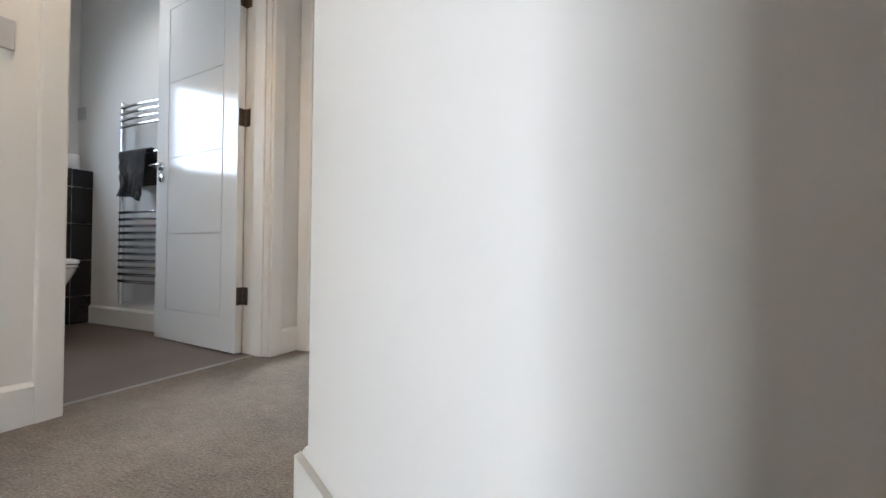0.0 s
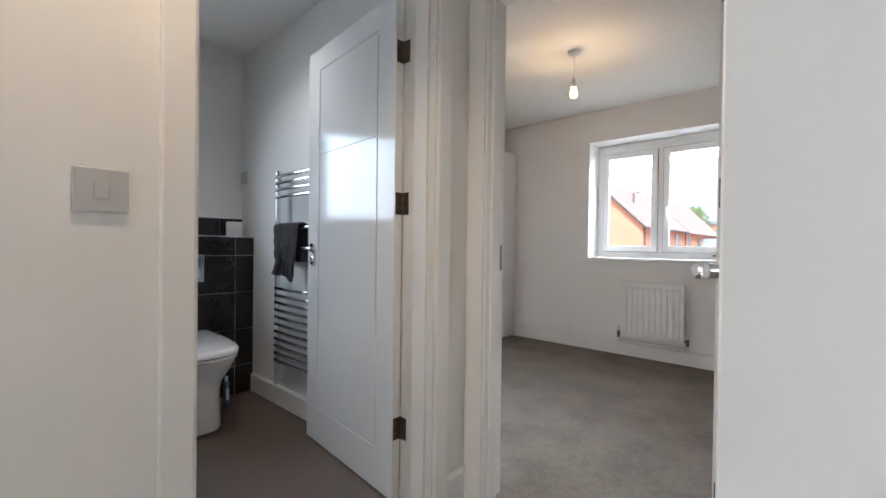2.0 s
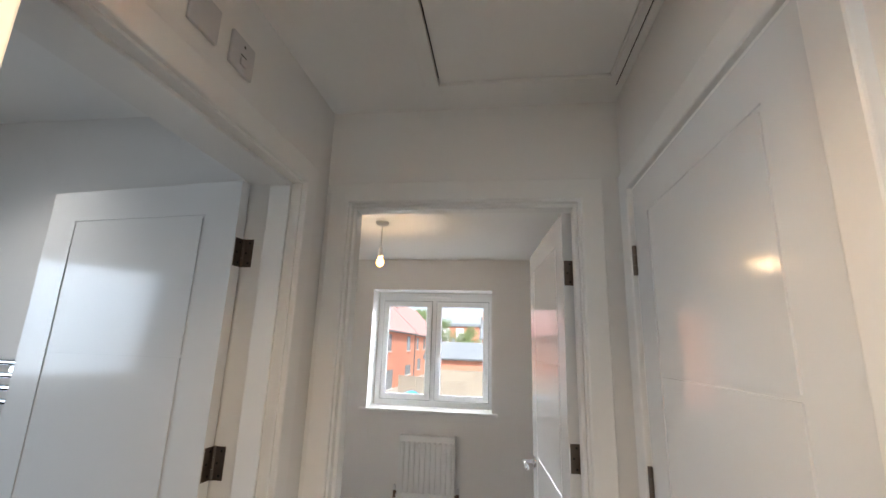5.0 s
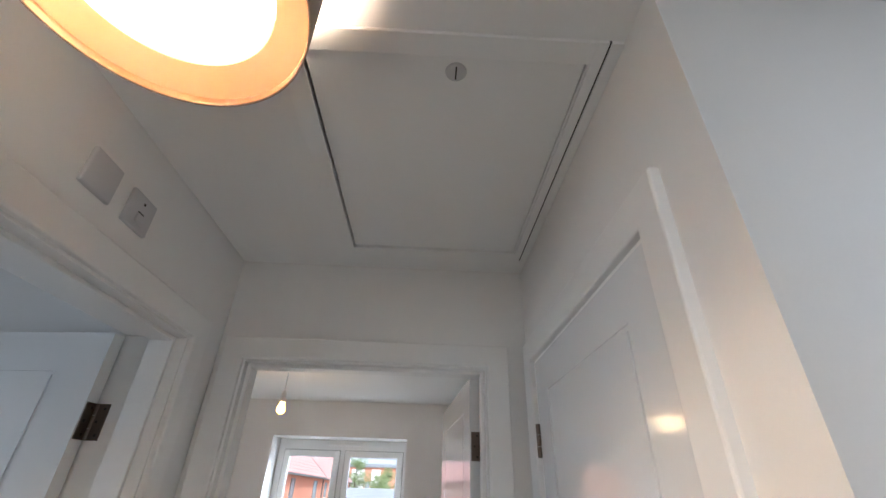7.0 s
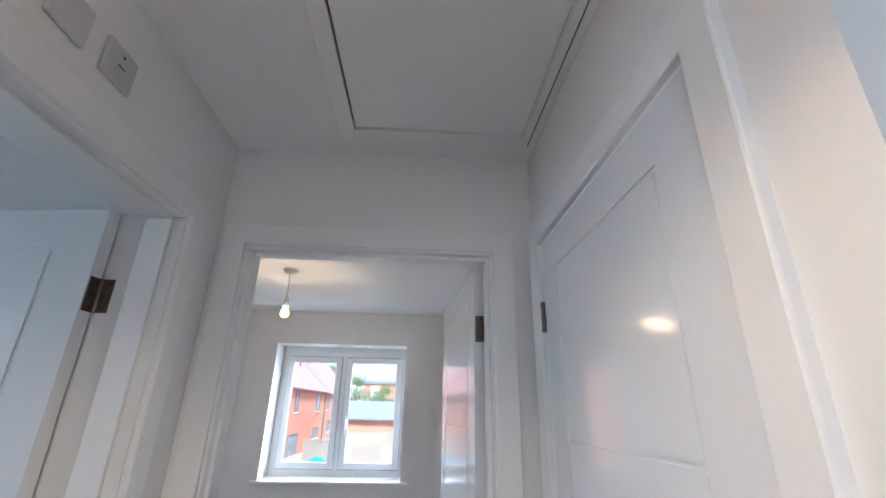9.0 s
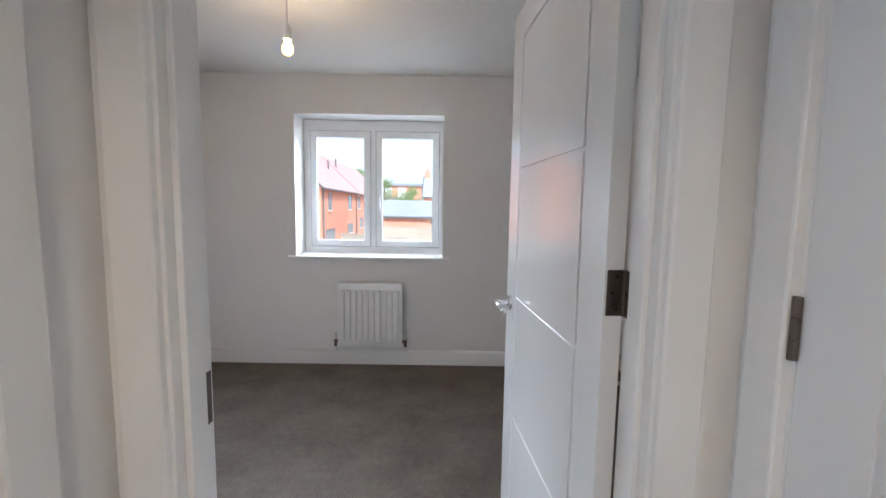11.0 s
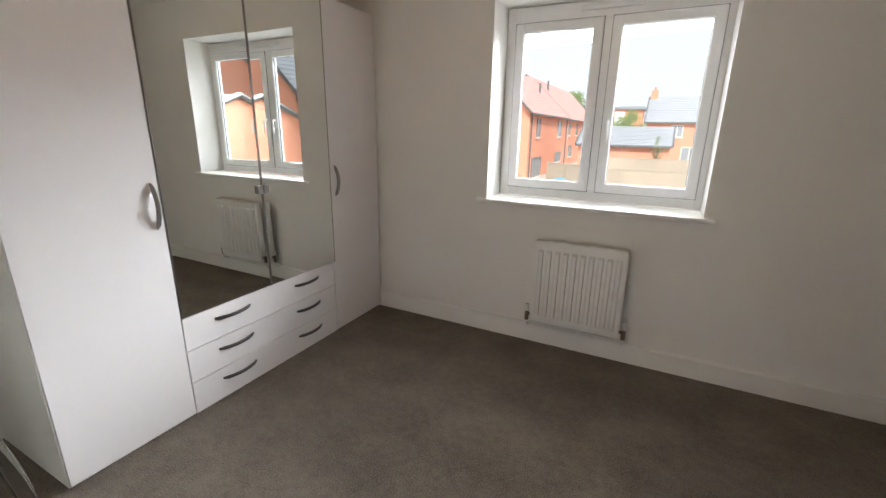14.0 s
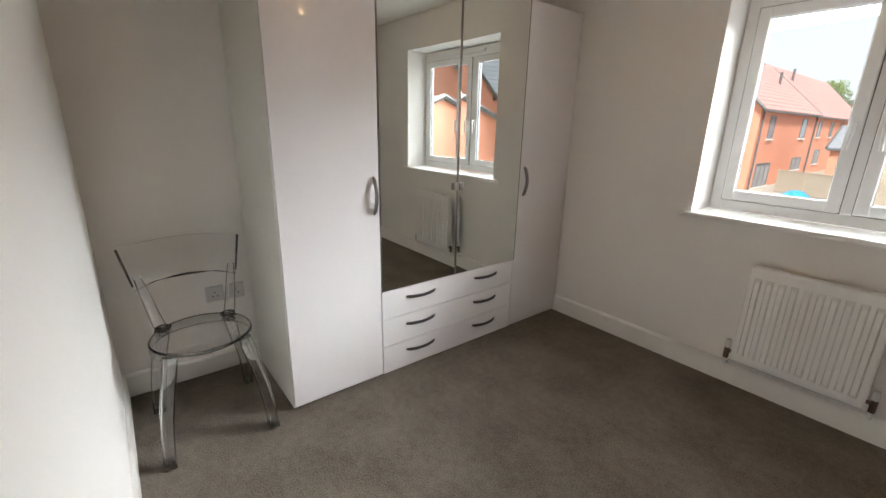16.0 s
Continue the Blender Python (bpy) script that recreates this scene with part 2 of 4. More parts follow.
def add_tube(bm, points, radius, sides=10, closed_ends=True, flat=1.0):
    """A tube along points; radius may be one number or one per point."""
    pts = [Vector(p) for p in points]
    rads = radius if isinstance(radius, (list, tuple)) else [radius] * len(pts)
    rings, ref = [], None
    for i, p in enumerate(pts):
        d = (pts[min(i + 1, len(pts) - 1)] - pts[max(i - 1, 0)]).normalized()
        if ref is None:
            ref = d.orthogonal().normalized() if abs(d.z) > 0.9 else Vector((0, 0, 1))
        u = (ref - d * ref.dot(d)).normalized()
        ref = u
        w = d.cross(u)
        rings.append([bm.verts.new(p + rads[i] * (math.cos(2 * math.pi * k / sides) * u * flat + math.sin(2 * math.pi * k / sides) * w)) for k in range(sides)])
    for a, b in zip(rings, rings[1:]):
        for k in range(sides):
            bm.faces.new((a[k], a[(k + 1) % sides], b[(k + 1) % sides], b[k]))
    if closed_ends:
        bm.faces.new(rings[0][::-1])
        bm.faces.new(rings[-1])
    return bm


def tube(points, radius, sides=10, flat=1.0):
    return add_tube(bmesh.new(), points, radius, sides, True, flat)


def lathe(profile, sides=32, close=False):
    """A solid turned about z from (radius, height) points."""
    bm = bmesh.new()
    rings = []
    for r, z in profile:
        if r < 1e-6:
            rings.append([bm.verts.new((0, 0, z))])
        else:
            rings.append([bm.verts.new((r * math.cos(2 * math.pi * k / sides), r * math.sin(2 * math.pi * k / sides), z)) for k in range(sides)])
    pairs = list(zip(rings, rings[1:])) + ([(rings[-1], rings[0])] if close else [])
    for a, b in pairs:
        for k in range(sides):
            q = [a[k % len(a)], a[(k + 1) % len(a)], b[(k + 1) % len(b)], b[k % len(b)]]
            q = [v for i, v in enumerate(q) if v not in q[:i]]
            if len(q) > 2:
                bm.faces.new(q)
    return bm


def slab(us, vs, depth, place):
    """A slab of cells between the cuts us and vs. depth(u, v) gives (front, back) of the cell at its middle, or None for a hole.
    place(u, v, w) gives the point."""
    us, vs = sorted(us), sorted(vs)
    bm = bmesh.new()
    verts = {}

    def vert(u, v, w):
        key = (round(u, 5), round(v, 5), round(w, 5))
        if key not in verts:
            verts[key] = bm.verts.new(place(u, v, w))
        return verts[key]

    def quad(*c):
        try:
            bm.faces.new([vert(*p) for p in c])
        except ValueError:
            pass

    cells = {}
    for i in range(len(us) - 1):
        for j in range(len(vs) - 1):
            cells[i, j] = depth((us[i] + us[i + 1]) / 2, (vs[j] + vs[j + 1]) / 2)
    for (i, j), d in cells.items():
        if d is None:
            continue
        a, b, c, e = us[i], us[i + 1], vs[j], vs[j + 1]
        for w in d:
            quad((a, c, w), (b, c, w), (b, e, w), (a, e, w))
        for (k, m), (p, q) in (((i - 1, j), ((a, c), (a, e))), ((i + 1, j), ((b, c), (b, e))), ((i, j - 1), ((a, c), (b, c))), ((i, j + 1), ((a, e), (b, e)))):
            o = cells.get((k, m))
            if o is None:
                quad((*p, d[0]), (*q, d[0]), (*q, d[1]), (*p, d[1]))
            elif (k, m) > (i, j):
                if o[0] != d[0]:
                    quad((*p, d[0]), (*q, d[0]), (*q, o[0]), (*p, o[0]))
                if o[1] != d[1]:
                    quad((*p, d[1]), (*q, d[1]), (*q, o[1]), (*p, o[1]))
    return bm


def wall(name, axis, w0, w1, u0, u1, z0, z1, holes=(), mat=None, label=""):
    """A wall across axis ('x': it lies between x = w0 and w1 and runs along y), with holes (u0, u1, z0, z1)."""
    us, vs = {u0, u1}, {z0, z1}
    for a, b, c, d in holes:
        us |= {a, b}
        vs |= {c, d}
    us, vs = [u for u in us if u0 <= u <= u1], [v for v in vs if z0 <= v <= z1]

    def depth(u, v):
        return None if any(a < u < b and c < v < d for a, b, c, d in holes) else (w0, w1)

    put = (lambda u, v, w: (w, u, v)) if axis == "x" else ((lambda u, v, w: (u, w, v)) if axis == "y" else (lambda u, v, w: (u, v, w)))
    ob = part(name, slab(us, vs, depth, put), mat or PAINT)
    return tagged(ob, label, kind="structure")


# ---- structure ----
H = 2.315          # ceiling height
LX0, LX1 = -1.55, -0.548    # landing between the bathroom wall and the cupboard wall
LXB = -1.716       # bathroom side of that wall
LY1 = 1.79         # landing's north wall
BY0, BY1 = 1.905, 4.515     # bedroom
BX0, BX1 = -3.62, 0.45
SC = 0.778          # corner of the cupboard wall and the stairwell wall
W = "smooth plastered wall painted off-white"
wall("wall_bathroom_east", "x", LX0, LXB, -1.30, LY1, 0, H, [(0.793, 1.628, -1, 1.994)], label=W)
wall("wall_bedroom_south", "y", LY1, BY0, BX0 - 0.15, BX1 + 0.1, 0, H, [(-1.483, -0.659, -1, 1.986)], label=W)
wall("wall_cupboard", "x", LX1, LX1 + 0.1, SC, LY1, -0.25, H, [(0.930, 1.716, -0.1, 1.984)], label=W)
wall("wall_stair_north", "y", SC, SC + 0.1, LX1 + 0.1, 3.0, -2.7, H, label="smooth stairwell wall painted off-white")
# unseen wall; its landing corner is set to place the stairwell's shadow edge
wall("wall_stair_south", "y", -0.30, -0.20, LX1, 3.0, -2.7, H, label="smooth stairwell wall painted off-white")
wall("wall_stair_end", "x", 3.0, 3.1, -0.30, SC + 0.1, -2.7, H, label=W)
wall("wall_landing_east", "x", LX1, LX1 + 0.1, -1.30, -0.30, 0, H, label=W)
# unseen front room; its doorway and window shape the daylight on the landing
wall("wall_landing_south", "y", -1.40, -1.30, -3.9, 0.6, 0, H, [(-1.46, -0.58, -1, 1.93)], label=W)
wall("wall_front_room_south", "y", -4.9, -4.6, -3.9, 0.6, 0, H, [(-3.8, -2.5, 0.92, 2.12)], label=W)
wall("wall_front_room_west", "x", -4.0, -3.9, -4.9, -1.30, 0, H, label=W)
wall("wall_front_room_east", "x", 0.6, 0.7, -4.9, -1.30, 0, H, label=W)
wall("wall_bathroom_north", "y", 1.745, LY1, -3.55, LXB, 0, H, label=W)
wall("wall_bathroom_west", "x", -3.85, -3.55, -0.6, LY1, 0, H, [(0.40, 1.14, 1.165, 1.965)], label=W)
wall("wall_bathroom_south", "y", -0.7, -0.6, -3.85, LXB, 0, H, label=W)
wall("wall_bedroom_west", "x", BX0 - 0.15, BX0, BY0, BY1, 0, H, label=W)
wall("wall_bedroom_east", "x", BX1, BX1 + 0.1, BY0, BY1, 0, H, label=W)
wall("wall_bedroom_north", "y", BY1, BY1 + 0.3, BX0 - 0.15, BX1 + 0.1, -2.7, H, [(-2.200, -1.022, 0.872, 2.014)], label="smooth off-white wall round the bedroom window")
wall("wall_cupboard_back", "x", 0.35, 0.45, SC + 0.1, LY1, 0, H, label=W)
wall("ceiling", "z", H, H + 0.12, -4.0, 3.1, -4.9, BY1 + 0.3, [(-1.140, -0.600, 0.915, 1.642)], CEIL, "flat white painted plaster ceiling")

# floors
wall("floor", "z", 0, -0.22, -1.63, 0.45, -1.30, BY0 - 0.06, [(-0.49, 0.45, -0.20, SC)], CARPET, "mid-grey pile carpet of the landing")
wall("floor_bedroom", "z", 0, -0.22, BX0 - 0.15, BX1, BY0 - 0.06, BY1, (), CARPET, "mid-grey pile carpet of the bedroom")
wall("floor_front_room", "z", 0, -0.22, -4.0, 0.7, -4.9, -1.30, (), CARPET, "mid-grey pile carpet of the front room")
wall("floor_bathroom", "z", -0.004, -0.22, -3.85, -1.63, -0.7, 1.79, (), VINYL, "taupe sheet vinyl bathroom floor")
tagged(part("threshold_strip", box(-1.637, -1.623, 0.821, 1.600, -0.004, 0.005, 0.002), STRIP), "thin silver metal threshold strip between carpet and vinyl", kind="structure")

# stairs down from the landing
stairs = thing("stairs", label="carpeted straight stairs going down beside the landing", kind="structure")
GO, RISE = 0.222, 0.195
for i in range(13):
    x = -0.49 + i * GO
    part("step", box(x, x + GO + 0.02, -0.20, SC, -RISE * (i + 1) - 0.16, -RISE * (i + 1), 0.012), CARPET, stairs)


def sloped(name, x0, x1, z0, dz, y0, y1, height, mat, label):
    bm = bmesh.new()
    c = [(x0, z0), (x1, z0 + dz), (x1, z0 + dz + height), (x0, z0 + height)]
    a = [bm.verts.new((x, y0, z)) for x, z in c]
    b = [bm.verts.new((x, y1, z)) for x, z in c]
    bm.faces.new(a)
    bm.faces.new(b[::-1])
    for k in range(4):
        bm.faces.new((a[k], a[(k + 1) % 4], b[(k + 1) % 4], b[k]))
    return tagged(part(name, bm, mat), label, kind="structure")


sloped("stair_string", LX1 - 0.018, 2.8, -0.22, -2.93, SC - 0.018, SC, 0.33, TRIM, "white painted sloping stair skirting")


def skirting(x0, x1, y0, y1, side):
    """Skirting with a chamfered top along a wall; side is the way it faces."""
    t, hgt = 0.016, 0.12
    bm = bmesh.new()
    prof = [(0, 0), (t, 0), (t, hgt - 0.012), (t * 0.45, hgt), (0, hgt)]
    ends = []
    n = {"+x": (1, 0), "-x": (-1, 0), "+y": (0, 1), "-y": (0, -1)}[side]
    for px, py in ((x0, y0), (x1, y1)):
        ends.append([bm.verts.new((px + n[0] * a, py + n[1] * a, z)) for a, z in prof])
    k = len(prof)
    for i in range(k):
        bm.faces.new((ends[0][i], ends[0][(i + 1) % k], ends[1][(i + 1) % k], ends[1][i]))
    bm.faces.new(ends[0])
    bm.faces.new(ends[1][::-1])
    return tagged(part("baseboard", bm, TRIM), "white painted timber skirting board", kind="structure")


skirting(LX0, LX0, -1.3, 0.746, "+x")
skirting(LX0, LX0, 1.675, LY1, "+x")
skirting(LX0, -1.531, LY1, LY1, "-y")
skirting(BX0, BX1, BY1, BY1, "-y")
skirting(BX0, BX0, BY0, BY1, "+x")
skirting(BX1, BX1, BY0, BY1, "-x")
skirting(BX0, -1.531, BY0, BY0, "+y")
skirting(-0.61, BX1, BY0, BY0, "+y")
skirting(-3.375, -1.80, 1.745, 1.745, "-y")
skirting(LX1, LX1, SC, 0.883, "-x")


# ---- door frames and architraves ----
def door_case(name, axis, u0, u1, top, w_face, w_back, stop_w, faces):
    """Lining, stops and architraves round an opening. faces: list of (w, outward sign)."""
    def P(u, w, z):
        return (w, u, z) if axis == "x" else (u, w, z)

    def bx(bm, ua, ub, wa, wb, za, zb, bev=0.002):
        if axis == "x":
            add_box(bm, min(wa, wb), max(wa, wb), ua, ub, za, zb, bev)
        else:
            add_box(bm, ua, ub, min(wa, wb), max(wa, wb), za, zb, bev)

    case = thing(name, label="white gloss painted timber door lining and moulded architrave", kind="structure")
    bm = bmesh.new()
    t = 0.028
    bx(bm, u0 - t, u0, w_face, w_back, 0, top, 0.0015)
    bx(bm, u1, u1 + t, w_face, w_back, 0, top, 0.0015)
    bx(bm, u0 - t, u1 + t, w_face, w_back, top, top + t - 0.002, 0.0015)
    part("lining", bm, TRIM, case)
    bm = bmesh.new()
    s0, s1 = stop_w
    bx(bm, u0, u0 + 0.012, s0, s1, 0, top)
    bx(bm, u1 - 0.012, u1, s0, s1, 0, top)
    bx(bm, u0 + 0.012, u1 - 0.012, s0, s1, top - 0.012, top)
    part("door_stop", bm, TRIM, case)
    for w, sign in faces:
        out = Vector(P(0, sign, 0))
        e = 0.007
        bm = bmesh.new()
        dz, du = Vector((0, 0, 1)), Vector(P(1, 0, 0))
        zb = 0.0
        # bars are mitred at the head only
        def bar(pa, pb, inward, mitre_a, mitre_b):
            prof = [(0, 0), (0, 0.0125), (0.0015, 0.0148), (0.005, 0.016), (0.050, 0.0175), (0.0635, 0.018), (0.0665, 0.0165), (0.0675, 0.0135), (0.0675, 0)]
            d = (Vector(pb) - Vector(pa)).normalized()
            rows = []
            for p, m in ((Vector(pa), mitre_a), (Vector(pb), mitre_b)):
                rows.append([bm.verts.new(p - inward * q + out * r + d * m * q) for q, r in prof])
            k = len(prof)
            for i in range(k):
                bm.faces.new((rows[0][i], rows[0][(i + 1) % k], rows[1][(i + 1) % k], rows[1][i]))
            bm.faces.new(rows[0])
            bm.faces.new(rows[1][::-1])
        bar(P(u0 - e, w, zb), P(u0 - e, w, top + e), du, 0, 1)
        bar(P(u1 + e, w, zb), P(u1 + e, w, top + e), -du, 0, 1)
        bar(P(u0 - e, w, top + e), P(u1 + e, w, top + e), -dz, -1, 1)
        part("architrave", bm, TRIM, case, "moulded white gloss architrave")
    return case


door_case("door_frame_bathroom", "x", 0.821, 1.600, 1.966, LX0, LXB, (-1.580, -1.647), [(LX0, 1), (LXB, -1)])
door_case("door_frame_bedroom", "y", -1.455, -0.687, 1.958, LY1, BY0, (1.815, 1.867), [(LY1, -1), (BY0, 1)])
door_case("door_frame_cupboard", "x", 0.958, 1.688, 1.956, LX1, LX1 + 0.1, (-0.508, -0.448), [(LX1, -1)])


# ---- doors ----
def leaf_mesh(width, edge, h):
    """Moulded door leaf: x from the hinge edge, y across its thickness (0 is the hinge-pin face), z up. Five panels marked by grooves."""
    t, g, deep = 0.036, 0.010, 0.0035
    xs = [edge, width - edge]
    zs = [0.172, 0.583, 1.005, 1.428, 1.848]
    us, vs = {0, width}, {0, h}
    for x in xs:
        us |= {x - g / 2, x + g / 2}
    for z in zs:
        vs |= {z - g / 2, z + g / 2}

    def depth(u, v):
        inx = xs[0] - g / 2 < u < xs[1] + g / 2
        inz = zs[0] - g / 2 < v < zs[-1] + g / 2
        groove = (any(abs(u - x) < g / 2 for x in xs) and inz) or (any(abs(v - z) < g / 2 for z in zs) and inx)
        return (t - deep, deep) if groove else (t, 0.0)

    return slab(us, vs, depth, lambda u, v, w: (u, w, v))


def lever(parent, x, y, side, reach=0.115, z=1.0, keyhole=False, point=-1):
    """A chrome lever handle on a round rose. side: the way it sticks out along y; point: the way the lever points along x."""
    base = Matrix.Translation((x, y, z))
    rose = part("handle", lathe([(0, 0), (0.026, 0), (0.026, 0.006), (0.024, 0.009), (0.012, 0.010), (0.010, 0.012), (0.0, 0.012)], 24), CHROME, parent, "polished chrome lever handle", smooth=40,
                at=base @ Matrix.Rotation(radians(-90 * side), 4, "X"))
    s = side
    part("neck", tube([(0, 0.006 * s, 0), (0, 0.050 * s, 0)], 0.0078, 14), CHROME, parent, smooth=50, at=base)
    ends = [(-point * 0.0095, 0.052 * s, 0), (-point * 0.0085, 0.052 * s, 0), (point * (reach - 0.001), 0.052 * s, -0.001), (point * reach, 0.052 * s, -0.001)]
    part("lever", tube(ends, [0.0085, 0.0095, 0.0095, 0.0085], 18), CHROME, parent, smooth=50, at=base)
    if keyhole:
        part("thumb_turn", lathe([(0, 0), (0.024, 0), (0.024, 0.006), (0.021, 0.008), (0.006, 0.009), (0.006, 0.020), (0, 0.022)], 20), CHROME, parent, smooth=40,
             at=Matrix.Translation((x, y, z - 0.062)) @ Matrix.Rotation(radians(-90 * side), 4, "X"))


def butt_hinge(parent, z, pin, plates):
    """Three-knuckle butt hinge about the pin, with flat plates (x0, x1, y0, y1, turn about the leaf's corner)."""
    bm, sc = bmesh.new(), bmesh.new()
    for a, b in ((-0.043, -0.016), (-0.0145, 0.0145), (0.016, 0.043)):
        add_tube(bm, [(pin[0], pin[1], z + a), (pin[0], pin[1], z + b)], 0.0062, 10)
    for x0, x1, y0, y1, turn in plates:
        p, q = box(x0, x1, y0, y1, z - 0.043, z + 0.043, 0.0006, 1), bmesh.new()
        for dz, k in ((-0.031, 0.35), (0, 0.65), (0.031, 0.35)):
            if (x1 - x0) < (y1 - y0):
                cy = y0 + (y1 - y0) * k
                add_box(q, x0 - 0.0006, x1 + 0.0006, cy - 0.0035, cy + 0.0035, z + dz - 0.0035, z + dz + 0.0035, 0.001, 1)
            else:
                cx = x0 + (x1 - x0) * k
                add_box(q, cx - 0.0035, cx + 0.0035, y0 - 0.0006, y1 + 0.0006, z + dz - 0.0035, z + dz + 0.0035, 0.001, 1)
        for src, dst in ((p, bm), (q, sc)):
            bmesh.ops.rotate(src, cent=(0, 0, 0), matrix=Matrix.Rotation(radians(turn), 3, "Z"), verts=src.verts[:])
            me = bpy.data.meshes.new("tmp")
            src.to_mesh(me)
            dst.from_mesh(me)
            src.free()
            bpy.data.meshes.remove(me)
    h = part("hinge", bm, HINGE, parent, "dark steel butt hinge", smooth=40)
    if plates:
        tagged(part("screws", sc, SCREW, h), kind="stuff")
    else:
        sc.free()


def door(name, pin, heading, label, plates, knuckle, thumb=False, width=0.762, edge=0.122, height=1.950):
    """A leaf hung at pin; heading: the way it now stands, from the hinge to its free edge."""
    d = thing(name, pose(pin[0], pin[1], 0.005, 0, 0, heading), label, "door", "white panelled doors")
    part("leaf", leaf_mesh(width, edge, height), DOORSKIN, d)
    lever(d, width - 0.055, 0.036, 1, z=0.968, keyhole=thumb)
    lever(d, width - 0.055, 0.0, -1, z=0.968, keyhole=thumb)
    for z in (0.276, 1.150, 1.736):
        butt_hinge(d, z, knuckle, plates)
    return d


door("door_bathroom", (-1.719, 1.597), 174.0, "white gloss panelled bathroom door standing wide open",
     [(-0.0016, 0.0004, 0.002, 0.032, 0), (-0.036, -0.004, -0.0016, 0.0004, 6.0)], (-0.003, -0.003), True, height=1.957)
door("door_bedroom", (-0.690, 1.908), 94.3, "white gloss panelled bedroom door standing open into the room",
     [(-0.0016, 0.0004, 0.002, 0.032, 0), (-0.038, -0.004, -0.0016, 0.0004, -4.3)], (-0.003, -0.003))
door("door_cupboard", (LX1 - 0.001, 1.686), -90, "white gloss panelled cupboard door, closed", [], (-0.002, -0.006), width=0.725, edge=0.112)
part("strike_plate", box(-1.4555, -1.4538, 1.873, 1.90, 0.90, 1.0), CHROME, bpy.data.objects["door_frame_bedroom"], "chrome strike plate in the lining")

# ---- bedroom window ----
win = thing("window_1", label="white plastic double casement window with two clear panes", kind="structure")
X0, X1, Z0, Z1, WY = -2.198, -1.000, 0.895, 2.012, 4.745
XM = -1.613


def frame_bars(x0, x1, z0, z1, wide, y0, y1, bev=0.006, head=None):
    head = head or wide
    bm = bmesh.new()
    add_box(bm, x0, x0 + wide, y0, y1, z0, z1, bev)
    add_box(bm, x1 - wide, x1, y0, y1, z0, z1, bev)
    add_box(bm, x0 + wide - 0.004, x1 - wide + 0.004, y0 + 0.0006, y1, z0, z0 + wide, bev)
    add_box(bm, x0 + wide - 0.004, x1 - wide + 0.004, y0 + 0.0006, y1, z1 - head, z1, bev)
    return bm


fr = part("window_frame", frame_bars(X0, X1, Z0, Z1, 0.062, WY, WY + 0.068, head=0.094), UPVC, win, "white plastic outer frame")
part("mullion", box(XM - 0.036, XM + 0.036, WY - 0.0008, WY + 0.066, Z0 + 0.058, Z1 - 0.088, 0.008), UPVC, win)
for a, b, hx, sgn in ((X0 + 0.058, XM - 0.024, XM - 0.053, 1), (XM + 0.024, X1 - 0.058, XM + 0.053, -1)):
    sash = part("casement", frame_bars(a, b, Z0 + 0.060, Z1 - 0.090, 0.055, WY - 0.016, WY + 0.026, 0.007), UPVC, win, "white plastic opening casement")
    pane = part("pane", box(a + 0.05, b - 0.05, WY + 0.010, WY + 0.016, Z0 + 0.11, Z1 - 0.14), GLASS, sash, "clear glass pane")
    pane.visible_shadow = False
    part("seal", frame_bars(a + 0.051, b - 0.051, Z0 + 0.111, Z1 - 0.141, 0.006, WY - 0.004, WY + 0.009, 0.001), DARKGREY, sash, "thin dark glazing seal")
    part("gasket", frame_bars(a - 0.003, b + 0.003, Z0 + 0.057, Z1 - 0.087, 0.006, WY - 0.005, WY + 0.004, 0.001), DARKGREY, sash, "dark joint round the casement")
    bm = box(hx - 0.011, hx + 0.011, WY - 0.026, WY - 0.016, 1.30, 1.38, 0.004)
    add_tube(bm, [(hx, WY - 0.024, 1.365), (hx, WY - 0.045, 1.365), (hx, WY - 0.048, 1.34), (hx - sgn * 0.006, WY - 0.046, 1.25)], [0.008, 0.009, 0.009, 0.007], 10)
    part("window_handle", bm, UPVC, sash, "white window handle", smooth=45)
part("vent", box(-1.77, -1.44, WY - 0.014, WY + 0.002, Z1 - 0.052, Z1 - 0.026, 0.004), UPVC, win, "slim white trickle vent")
sill = tagged(part("window_sill", box(-2.262, -0.965, 4.487, WY, 0.870, 0.895, 0.007, 3), TRIM), "white painted window board", kind="structure")

# front room window, unseen and sized to light the landing, and bathroom window
for nm, axis in (("window_2", "y"), ("window_3", "x")):
    w2 = thing(nm, label="white plastic window of an adjoining room", kind="structure")
    if axis == "y":
        part("window_frame", frame_bars(-3.8, -2.5, 0.92, 2.12, 0.07, -4.80, -4.74), UPVC, w2)
    else:
        bm = bmesh.new()
        add_box(bm, -3.84, -3.81, 0.40, 0.45, 1.165, 1.965)
        add_box(bm, -3.84, -3.81, 1.09, 1.14, 1.165, 1.965)
        add_box(bm, -3.84, -3.81, 0.45, 1.09, 1.165, 1.215)
        add_box(bm, -3.84, -3.81, 0.45, 1.09, 1.915, 1.965)
        part("window_frame", bm, UPVC, w2)

# ---- radiator ----
RX0, RX1, RZ0, RZ1 = -1.840, -1.337, 0.188, 0.690
rad = thing("radiator", pose(-1.588, 4.432, 0), "white ribbed steel panel radiator under the window", "radiator")
hw = (RX1 - RX0) / 2


front = part("front_panel", box(-hw, hw, -0.030, -0.022, RZ0, RZ1, 0.004), ENAMEL, rad, "pressed white steel front")
RIBS = 10
pitch = (2 * hw - 0.03) / RIBS
bm = bmesh.new()
